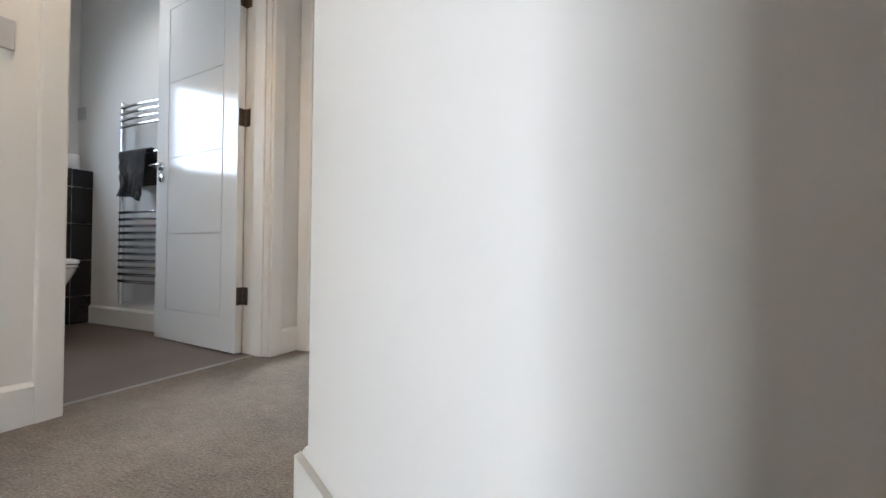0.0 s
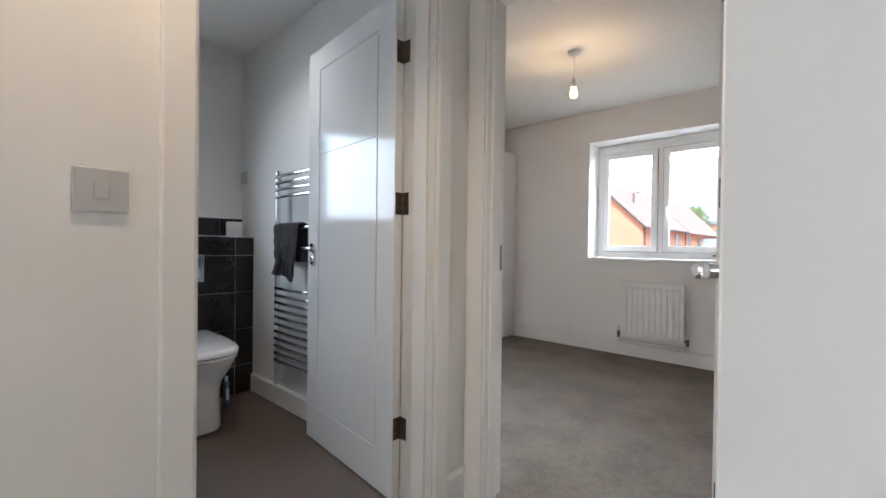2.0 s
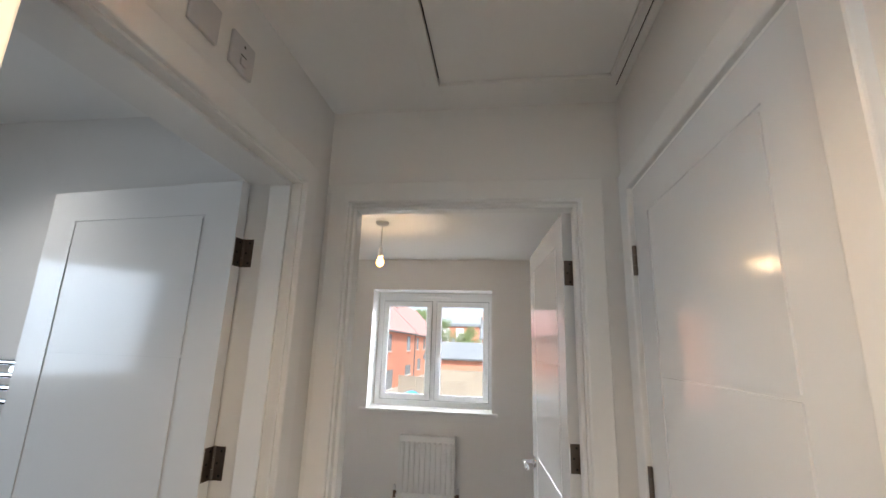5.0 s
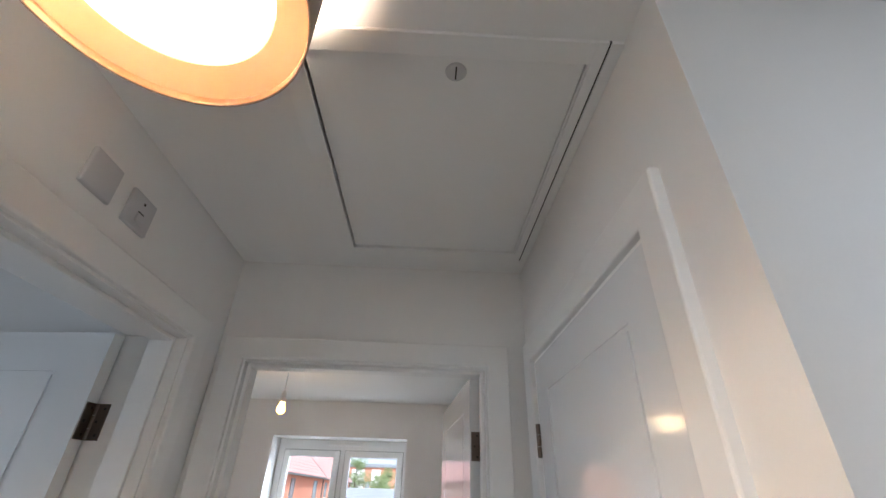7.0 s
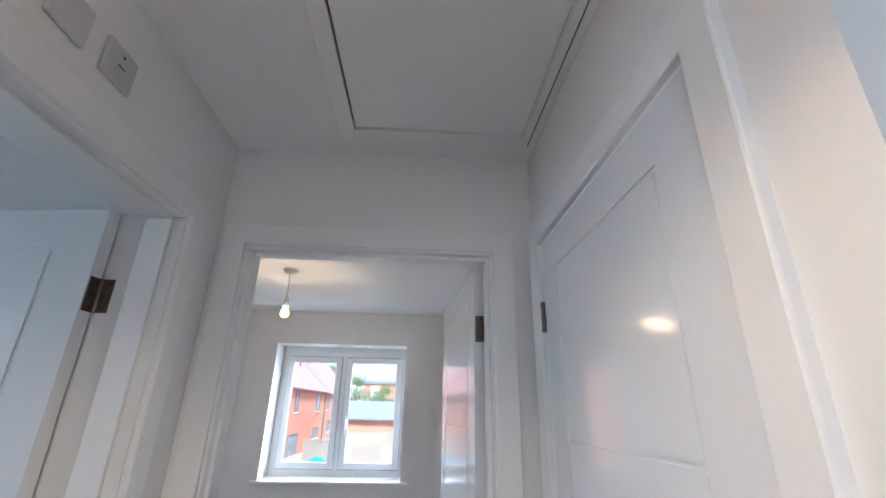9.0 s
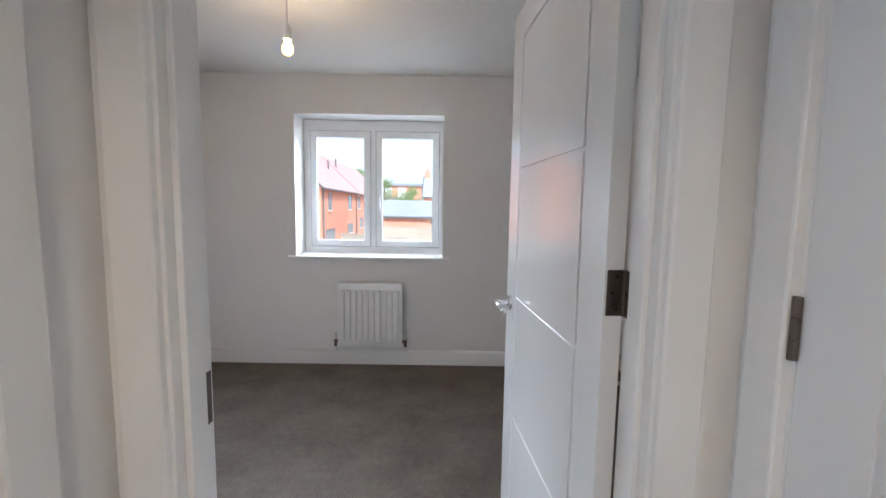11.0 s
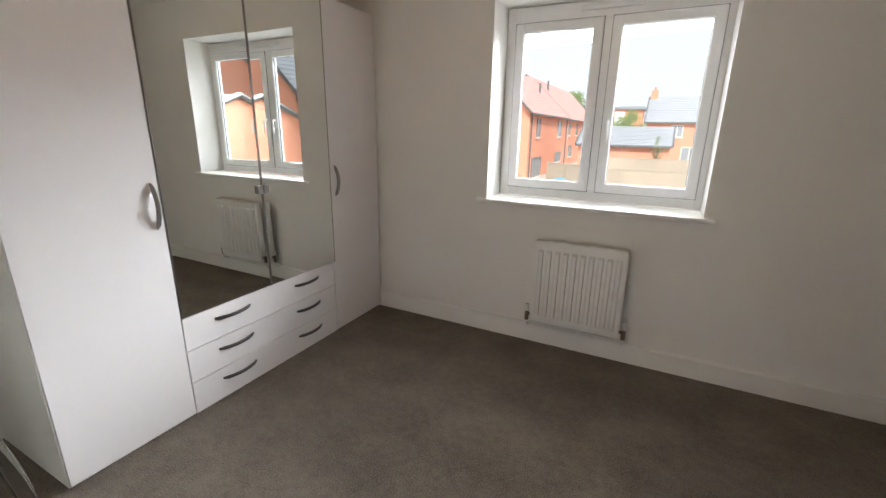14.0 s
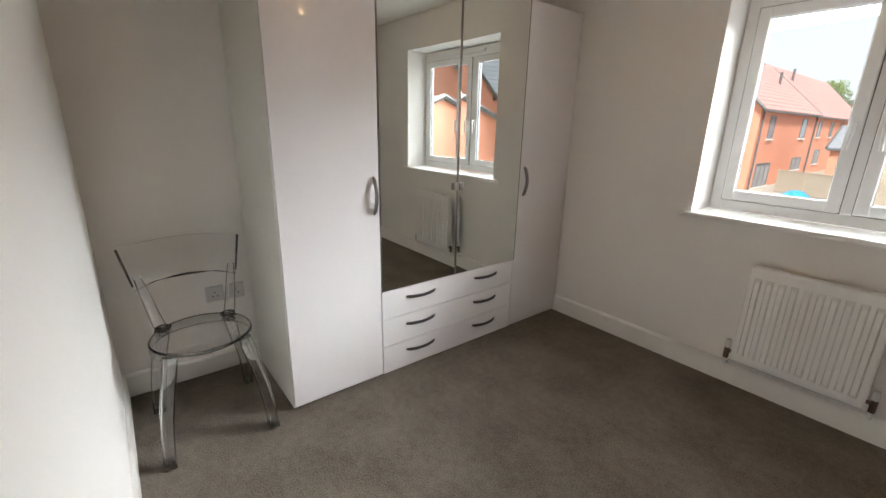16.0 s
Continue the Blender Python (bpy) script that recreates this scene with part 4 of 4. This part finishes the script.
part("pan", loft([loo_ring(0.46, 0.130, 0.0), loo_ring(0.47, 0.132, 0.02), loo_ring(0.46, 0.125, 0.20), loo_ring(0.47, 0.138, 0.255), loo_ring(0.53, 0.168, 0.33), loo_ring(0.565, 0.182, 0.385), loo_ring(0.57, 0.182, 0.395)]), CERAMIC, loo, smooth=50)
part("seat", loft([loo_ring(0.568, 0.184, 0.396), loo_ring(0.578, 0.188, 0.400), loo_ring(0.578, 0.188, 0.412), loo_ring(0.57, 0.184, 0.415)]), CERAMIC, loo, "white toilet seat", smooth=50)
part("lid", loft([loo_ring(0.57, 0.186, 0.4165), loo_ring(0.582, 0.191, 0.420), loo_ring(0.582, 0.191, 0.436), loo_ring(0.575, 0.186, 0.444), loo_ring(0.54, 0.165, 0.450)]), CERAMIC, loo, "white closed lid", smooth=50)
pk = thing("bottle", pose(-3.19, 1.512, 0), "small blue and white bottle beside the toilet", "bottle")
part("body", box(-0.02, 0.02, -0.012, 0.012, 0, 0.15, 0.006), BLUEPACK, pk)
part("cap", tube([(0, 0, 0.148), (0, 0, 0.18)], 0.009, 12), WHITEPL, pk)
part("label", box(0.0195, 0.0206, -0.009, 0.009, 0.04, 0.11), WHITEPL, pk, "white label")
bs = thing("wall_plate", pose(-3.50, 1.745, 1.447), "small white square plate on the bathroom wall", "switch")
part("plate", box(-0.043, 0.043, -0.012, 0, -0.043, 0.043, 0.004), PLATE, bs)

# towel rail
rail = thing("towel_radiator", pose(-2.91, 1.692, 0), "tall chrome ladder towel radiator on the bathroom wall", "towel radiator")
RW = 0.43
for x in (0, RW):
    part("upright", tube([(x, 0, 0.215), (x, 0, 1.422)], 0.015, 16), CHROME, rail, smooth=60)
    part("valve", tube([(x, 0, 0.155), (x, 0, 0.235)], [0.013, 0.011], 12), CHROME, rail, smooth=40)
    part("pipe", tube([(x, 0, 0.165), (x, 0.03, 0.165), (x, 0.052, 0.165)], 0.009, 10), CHROME, rail, smooth=40)
    for z in (0.30, 1.365):
        part("bracket", tube([(x + (0.05 if x == 0 else -0.05), -0.016, z), (x + (0.05 if x == 0 else -0.05), 0.052, z)], 0.011, 12), CHROME, rail, smooth=40)
bars = [1.388, 1.348, 1.308, 1.266, 1.085] + [0.730 - 0.0425 * i for i in range(11)]
shared = None
for z in bars:
    if shared is None:
        pts = [(RW * i / 8, -0.012 - 0.009 * math.sin(math.pi * i / 8), 0) for i in range(9)]
        b = part("bar", tube(pts, 0.0105, 12), CHROME, rail, smooth=60, at=Matrix.Translation((0, 0, z)))
        shared = b.data
    else:
        again("bar", shared, rail, Matrix.Translation((0, 0, z)))


def towel_mesh():
    """A small towel folded over a bar: front and back falls with soft folds and an uneven hem."""
    bm = bmesh.new()
    nu, nv = 26, 34
    prof = []
    for j in range(nv + 1):
        s = j / nv * 0.50 - 0.22
        if s < -0.02:
            prof.append((0.014, 1.092 + s + 0.02))
        elif s > 0.02:
            prof.append((-0.050 - 0.01 * min(1, (s - 0.02) * 5), 1.092 - s + 0.02))
        else:
            a = (s + 0.02) / 0.04 * math.pi
            prof.append((-0.018 + 0.032 * math.cos(a), 1.092 + 0.020 * math.sin(a)))
    rows = []
    for j, (y, z) in enumerate(prof):
        row = []
        drop = max(0.0, j / nv - 0.45) / 0.55
        for i in range(nu + 1):
            u = i / nu
            x = 0.045 + 0.28 * u + 0.06 * drop * (1 - u) - 0.02 * drop * u + 0.012 * drop * math.sin(6 * u)
            n = noise.noise(Vector((u * 5.0, j * 0.10, 3.1))) + 0.5 * noise.noise(Vector((u * 14.0, j * 0.25, 8.1)))
            fold = 0.036 * n * (0.25 + drop)
            yy = y - abs(fold) * (1 if y < 0 else -0.2)
            zz = z - 0.012 * drop * (0.5 + 0.5 * math.sin(7 * u + 1.0)) * (1 if y < 0 else 0) - 0.035 * u * drop
            row.append(bm.verts.new((x, yy, zz)))
        rows.append(row)
    for a, b in zip(rows, rows[1:]):
        for k in range(nu):
            bm.faces.new((a[k], a[k + 1], b[k + 1], b[k]))
    bmesh.ops.solidify(bm, geom=bm.faces[:], thickness=0.006)
    return bm


tw = tagged(part("towel", towel_mesh(), TOWEL, smooth=70), "dark charcoal towel draped over the chrome rail", "towel")
tw.matrix_basis = pose(-2.91, 1.692, 0)

dl = thing("downlight", pose(-2.53, 1.30, H), "small round recessed bathroom downlight, lit warm", "ceiling light")
part("bezel", lathe([(0.030, -0.001), (0.043, -0.004), (0.046, 0.0), (0.030, 0.002)], 32, True), STEEL, dl, "brushed steel bezel", smooth=40)
part("lens", lathe([(0, -0.002), (0.031, -0.001), (0.031, 0.001), (0, 0.001)], 28), DOWNGLOW, dl, "glowing warm lens")

# ---- outside ----
BRICK = material("orange_red_brick", (0.66, 0.30, 0.20), 0.9, vary=0.10, scale=0.6, fine=9, bump=0.15, dist=0.01)
BRICK2 = material("orange_red_brick_course", (0.66, 0.30, 0.20), 0.9, vary=0.10, scale=0.6, fine=9, bump=0.15, dist=0.01)
REDTILE = material("red_roof_tile", (0.51, 0.265, 0.245), 0.85, vary=0.12, scale=0.7, fine=8, bump=0.2, dist=0.02)
SLATE = material("grey_slate_roof", (0.25, 0.27, 0.30), 0.8, vary=0.10, scale=0.7, fine=8, bump=0.2, dist=0.02)
FENCE = material("pale_timber_fence", (0.40, 0.34, 0.27), 0.9, vary=0.12, scale=1.2, fine=12, bump=0.1, random_vary=0.08)
PATIO = material("pale_gravel", (0.30, 0.27, 0.23), 0.95, vary=0.2, scale=0.5, fine=10, bump=0.2)
FASCIA = material("dark_grey_fascia", (0.13, 0.135, 0.14), 0.5, bump=0.0)
FRAMEX = material("grey_window_frame", (0.16, 0.17, 0.18), 0.5, bump=0.0)
WHITEX = material("white_render", (0.75, 0.75, 0.73), 0.8, vary=0.03, bump=0.0)
PANEX = material("dark_window_pane", (0.26, 0.29, 0.32), 0.08, vary=0.1, bump=0.0)
LEAF = material("tree_foliage", (0.18, 0.24, 0.10), 0.9, vary=0.35, scale=0.8, fine=4, bump=0.0)
BARK = material("tree_bark", (0.10, 0.075, 0.05), 0.95, vary=0.2, scale=3, fine=20, bump=0.3)
BLUE = material("blue_cover", (0.02, 0.25, 0.55), 0.5, bump=0.0)
GZ = -2.65     # level of the ground outside

bm = bmesh.new()
ring = [(-900, -900), (900, -900), (900, 900), (-900, 900)]
vs = [bm.verts.new((x, y, GZ)) for x, y in ring]
bm.faces.new(vs)
tagged(part("ground", bm, PATIO), "flat pale ground of gardens and drives outside", kind="structure")


def house(name, x0, x1, y0, y1, eaves, ridge, along, roof_mat, label, overhang=0.25):
    """A brick house with a pitched roof; along: the axis of its ridge."""
    h = thing(name, pose((x0 + x1) / 2, (y0 + y1) / 2, GZ), label, "house", "houses outside")
    hx, hy, e, r = (x1 - x0) / 2, (y1 - y0) / 2, eaves - GZ, ridge - GZ
    part("wall", box(-hx, hx, -hy, hy, 0, e), BRICK, h, "orange-red brick wall")
    swap = along == "x"
    a, b = (hy, hx) if swap else (hx, hy)      # a: half width across the ridge, b: half length

    def P(u, v, z):
        return (v, u, z) if swap else (u, v, z)
    for s in (-1, 1):
        bm = bmesh.new()
        g = [bm.verts.new(P(-a, s * b, e)), bm.verts.new(P(a, s * b, e)), bm.verts.new(P(0, s * b, r - 0.1)), bm.verts.new(P(-a, s * (b - 0.25), e)), bm.verts.new(P(a, s * (b - 0.25), e)), bm.verts.new(P(0, s * (b - 0.25), r - 0.1))]
        bm.faces.new(g[:3])
        bm.faces.new(g[3:])
        for i, j in ((0, 1), (1, 2), (2, 0)):
            bm.faces.new((g[i], g[j], g[j + 3], g[i + 3]))
        part("gable", bm, BRICK, h, "brick gable")
    pitch = (r - e) / a
    rf = None
    for s in (-1, 1):
        bm = bmesh.new()
        n = 14
        for i in range(n):
            u0, u1 = (a + overhang) * i / n, (a + overhang) * (i + 1) / n
            z0, z1 = r - pitch * u0, r - pitch * u1
            c = [P(s * u0, -b - overhang, z0 + 0.02), P(s * u1, -b - overhang, z1 + 0.055), P(s * u1, b + overhang, z1 + 0.055), P(s * u0, b + overhang, z0 + 0.02)]
            top = [bm.verts.new(p) for p in c]
            low = [bm.verts.new((p[0], p[1], p[2] - 0.06)) for p in c]
            bm.faces.new(top)
            bm.faces.new(low[::-1])
            for k in range(4):
                bm.faces.new((top[k], top[(k + 1) % 4], low[(k + 1) % 4], low[k]))
        rf = part("roof", bm, roof_mat, h, "roof slope laid in tile courses")
        ze = r - pitch * (a + overhang)
        gb = bmesh.new()
        lo, hi = P(s * (a + overhang) - 0.06, -b - overhang, ze - 0.16), P(s * (a + overhang) + 0.06, b + overhang, ze - 0.0)
        add_box(gb, min(lo[0], hi[0]) - (0.06 if swap else 0) * 0, max(lo[0], hi[0]), min(lo[1], hi[1]), max(lo[1], hi[1]) + (0.1 if swap else 0), lo[2], hi[2], 0.02)
        part("gutter", gb, FASCIA, h, "dark gutter and fascia")
    for s in (-1, 1):
        for t in (-1, 1):
            bm = bmesh.new()
            p0, p1 = Vector(P(0, s * (b + overhang), r + 0.0)), Vector(P(t * (a + overhang), s * (b + overhang), r - pitch * (a + overhang)))
            add_tube(bm, [p0, p1], 0.10, 4)
            part("verge", bm, FASCIA, h, "dark roof verge")
    return h


def facade_window(parent, face, along0, along1, z0, z1, mullions=0, mat=None):
    """A framed window on a face (axis, value, outward sign) in the house's own coordinates."""
    axis, val, sgn = face

    def bx(bm, a0, a1, d0, d1, za, zb):
        lo, hi = sorted((val + sgn * d0, val + sgn * d1))
        if axis == "x":
            add_box(bm, lo, hi, a0, a1, za, zb)
        else:
            add_box(bm, a0, a1, lo, hi, za, zb)
    bm = bmesh.new()
    t = 0.09
    bx(bm, along0, along1, -0.02, 0.05, z0, z0 + t)
    bx(bm, along0, along1, -0.02, 0.05, z1 - t, z1)
    bx(bm, along0, along0 + t, -0.02, 0.048, z0 + t, z1 - t)
    bx(bm, along1 - t, along1, -0.02, 0.048, z0 + t, z1 - t)
    for k in range(mullions):
        c = along0 + (along1 - along0) * (k + 1) / (mullions + 1)
        bx(bm, c - 0.05, c + 0.05, -0.02, 0.046, z0 + t, z1 - t)
    w = part("window", bm, mat or FRAMEX, parent, "grey framed window")
    bm = bmesh.new()
    bx(bm, along0 + 0.02, along1 - 0.02, -0.02, 0.02, z0 + 0.02, z1 - 0.02)
    part("pane", bm, PANEX, w, "dark reflecting pane")
    bm = bmesh.new()
    bx(bm, along0 - 0.08, along1 + 0.08, 0.0, 0.10, z0 - 0.10, z0)
    part("sill", bm, WHITEX, w, "pale sill")


def downpipe(parent, x, y, z0, z1):
    part("downpipe", tube([(x, y, z0), (x, y, z1)], 0.06, 8), FASCIA, parent, "dark downpipe", smooth=60)


# terrace with red roofs
ha = house("terraced_house", -19.5, -11.2, 36.6, 51.2, 2.95, 6.9, "y", REDTILE, "orange brick terraced house with a red tiled roof")
hx = 4.15
fa = ("x", hx, 1)
for y0, y1 in ((-5.1, -3.9), (3.0, 4.5)):
    facade_window(ha, fa, y0, y1, 3.45, 5.0)
facade_window(ha, fa, -6.0, -2.9, 0.05, 1.75, 2)
facade_window(ha, fa, 2.6, 5.2, 0.9, 1.9, 1)
downpipe(ha, hx + 0.09, -6.9, 0, 5.25)
downpipe(ha, hx + 0.09, 7.0, 0, 5.25)
for y in (-2.5, 3.5):
    part("vent_pipe", tube([(1.9, y, 7.4), (1.9, y, 8.7)], 0.11, 8), FASCIA, ha, "dark soil vent pipe")
hb = house("terraced_house", -20.4, -12.0, 51.6, 76.0, 3.0, 7.4, "y", REDTILE, "orange brick terraced house set back, with a red tiled roof")
for y0 in (-7.5, -2.5, 2.0, 7.0):
    facade_window(hb, ("x", 4.2, 1), y0, y0 + 1.2, 3.5, 5.0)
for y0 in (-6.5, 3.0):
    facade_window(hb, ("x", 4.2, 1), y0, y0 + 2.0, 0.9, 2.3, 1)
downpipe(hb, 4.29, -10.6, 0, 5.3)
downpipe(hb, 4.29, 11.0, 0, 5.3)
part("vent_pipe", tube([(1.2, -7.0, 8.5), (1.2, -7.0, 9.9)], 0.12, 8), FASCIA, hb, "dark soil vent pipe")
# long low garage with slate roof
gar = house("garage_block", -7.9, -0.9, 40.5, 46.5, 0.40, 1.80, "x", SLATE, "low brick garage block with a grey slate roof", 0.2)
# detached house with slate roof
hc = house("detached_house", -3.6, 9.0, 61.0, 69.5, 2.75, 5.75, "x", SLATE, "orange brick house with a grey slate roof and chimney")
facade_window(hc, ("y", -4.25, -1), -3.6, -2.3, 3.5, 4.9, 1, WHITEX)
facade_window(hc, ("y", -4.25, -1), -0.4, 1.0, 3.5, 4.9, 1, WHITEX)
facade_window(hc, ("y", -4.25, -1), -2.2, -0.4, 0.3, 2.4, 1, WHITEX)
ch = part("chimney", box(-6.4, -5.6, -0.5, 0.5, 7.2, 9.2), BRICK, hc, "brick chimney stack")
part("pot", tube([(-6.0, 0, 9.15), (-6.0, 0, 9.6)], 0.14, 10), REDTILE, ch, "clay chimney pot")
# far building
far = thing("far_building", pose(-17, 140, GZ), "distant brick and white flats", "building")
part("wall", box(-9, 9, -5, 5, 0, 10.0), BRICK, far)
part("bay", box(-3.5, 0.0, -5.6, -5.0, 3.5, 9.5), WHITEX, far, "white rendered bay")
part("bay", box(2.0, 4.5, -5.6, -5.0, 5.5, 9.5), WHITEX, far, "white rendered bay")
part("roof", box(-9.5, 9.5, -5.5, 5.5, 10.0, 11.0, 0.2), SLATE, far)
for x in (-7, -5, 1.0, 6):
    facade_window(far, ("y", -5, -1), x - 0.7, x + 0.7, 4.5, 6.5, 1, WHITEX)
part("hoarding", box(-7, -1, -7.0, -6.6, 0, 2.8), BLUE, far, "blue hoarding")

# houses seen in the mirror, to the east
g2 = house("brick_garage", 8.5, 14.5, 9.5, 15.3, 1.15, 2.35, "x", SLATE, "small brick garage with a gable and dark verges", 0.15)
bm = bmesh.new()
for j in range(67):
    z, half = 0.02 + j * 0.075, 2.88
    for i in range(int(half * 2 / 0.225)):
        y = -half + 0.225 * i + (0.1125 if j % 2 else 0)
        z_top = z + 0.065
        if y + 0.215 > half or (z_top > 3.8 and abs(y + 0.1) > 2.75 * (1 - (z_top - 3.8) / 1.12)):
            continue
        x = -3.0
        c = [(x - 0.012, y, z), (x - 0.012, y + 0.215, z), (x - 0.012, y + 0.215, z_top), (x - 0.012, y, z_top)]
        d = [(x, *p[1:]) for p in c]
        cv, dv = [bm.verts.new(p) for p in c], [bm.verts.new(p) for p in d]
        bm.faces.new(cv)
        for k in range(4):
            bm.faces.new((cv[k], cv[(k + 1) % 4], dv[(k + 1) % 4], dv[k]))
tagged(part("brickwork", bm, BRICK2, g2, "courses of orange brick"), kind="stuff")
hd = house("semi_detached_house", 20.0, 29.0, 14.0, 33.0, 3.5, 8.2, "y", SLATE, "orange brick houses with a long grey slate roof")
he = house("semi_detached_house", 18.6, 23.5, 16.2, 23.0, 3.4, 6.6, "x", SLATE, "projecting brick gable with a grey slate roof")
downpipe(hd, -4.6, 2.0, 0, 5.9)
facade_window(hd, ("x", -4.5, -1), 4.2, 5.4, 4.2, 5.5, 1, WHITEX)


# fences
def fence(x0, y0, x1, y1, z0, z1, label):
    d = Vector((x1 - x0, y1 - y0, 0))
    L = d.length
    f = thing("garden_fence", pose(x0, y0, z0, 0, 0, math.degrees(math.atan2(d.y, d.x))), label, "fence", "garden fences")
    n = int(L / 1.83) + 1
    hgt = z1 - z0
    post = None
    for i in range(n):
        a, b = L * i / n, L * (i + 1) / n
        if post is None:
            p = part("fence_panel", box(0.06, L / n - 0.06, -0.02, 0.02, 0.05, hgt - 0.06), FENCE, f)
            q = part("fence_post", box(-0.05, 0.05, -0.05, 0.05, 0, hgt + 0.04), FENCE, f)
            c = part("capping", box(0.04, L / n - 0.04, -0.04, 0.04, hgt - 0.06, hgt), FENCE, f)
            post = (p.data, q.data, c.data)
        else:
            m = Matrix.Translation((a, 0, 0))
            again("fence_panel", post[0], f, m)
            again("fence_post", post[1], f, m)
            again("capping", post[2], f, m)
    return f


fence(-6.5, 36.0, 14.0, 36.0, GZ, -0.47, "pale timber panel garden fence, further row")
fence(-4.9, 30.0, 12.0, 30.0, GZ, -0.80, "pale timber panel garden fence")
fence(-9.7, 37.6, -6.5, 36.1, GZ, -1.15, "low pale timber garden fence by the terrace")
par = thing("garden_parasol", pose(-5.35, 22.0, GZ), "bright blue garden parasol", "parasol")
part("canopy", lathe([(0, 1.90), (0.22, 1.85), (0.42, 1.70), (0.42, 1.67), (0.22, 1.82), (0, 1.87)], 8), BLUE, par)
part("pole", tube([(0, 0, 0), (0, 0, 1.88)], 0.02, 8), WHITEX, par)


# trees
def tree(x, y, height, spread, seed):
    rnd = random.Random(seed)
    t = thing("tree", pose(x, y, GZ), "leafy green tree behind the houses", "tree", "trees beyond the roofs")
    bm = tube([(0, 0, 0), (0.1, 0.05, height * 0.3), (0.0, 0.1, height * 0.55), (0.1, 0, height * 0.8)], [height * 0.03, height * 0.024, height * 0.016, height * 0.006], 8)
    for k in range(7):
        a = rnd.uniform(0, 6.28)
        z = height * rnd.uniform(0.35, 0.65)
        add_tube(bm, [(0, 0, z), (spread * 0.35 * math.cos(a), spread * 0.35 * math.sin(a), z + height * 0.12), (spread * 0.7 * math.cos(a), spread * 0.7 * math.sin(a), z + height * 0.22)], [height * 0.011, height * 0.007, height * 0.003], 6)
    part("trunk", bm, BARK, t)
    verts, faces = [], []
    clumps = []
    for k in range(26):
        a, r = rnd.uniform(0, 6.28), spread * rnd.uniform(0.1, 0.85)
        z = height * rnd.uniform(0.42, 1.0)
        r *= 1.0 - 0.6 * max(0, (z / height - 0.6) / 0.4)
        clumps.append((r * math.cos(a), r * math.sin(a), z, spread * rnd.uniform(0.16, 0.34)))
    for cx, cy, cz, cr in clumps:
        for i in range(150):
            d = Vector((rnd.gauss(0, 1), rnd.gauss(0, 1), rnd.gauss(0, 0.8))).normalized() * cr * rnd.uniform(0.55, 1.05)
            p = Vector((cx, cy, cz)) + d
            s = cr * rnd.uniform(0.08, 0.16)
            u = Vector((rnd.gauss(0, 1), rnd.gauss(0, 1), rnd.gauss(0, 1))).normalized()
            v = u.orthogonal().normalized()
            i0 = len(verts)
            verts += [p - u * s, p + v * s * 0.6, p + u * s, p - v * s * 0.6]
            faces.append((i0, i0 + 1, i0 + 2, i0 + 3))
    me = bpy.data.meshes.new("crown")
    me.from_pydata([tuple(v) for v in verts], [], faces)
    me.materials.append(LEAF)
    again("crown", me, t)


for x, y, h, s, k in ((-34, 112, 15, 6, 1), (-27, 116, 13.6, 5.5, 2), (-21.5, 112, 12.6, 5, 3), (-16.0, 110, 10.5, 4, 4), (-9.5, 116, 8.5, 4, 5), (-40, 100, 15, 6, 6), (-8.5, 88, 6.6, 3.0, 7), (-1.75, 39.2, 3.7, 0.55, 8), (-24.5, 122, 14.5, 5, 9), (-3.0, 150, 13.0, 6, 10)):
    tree(x, y, h, s, k)
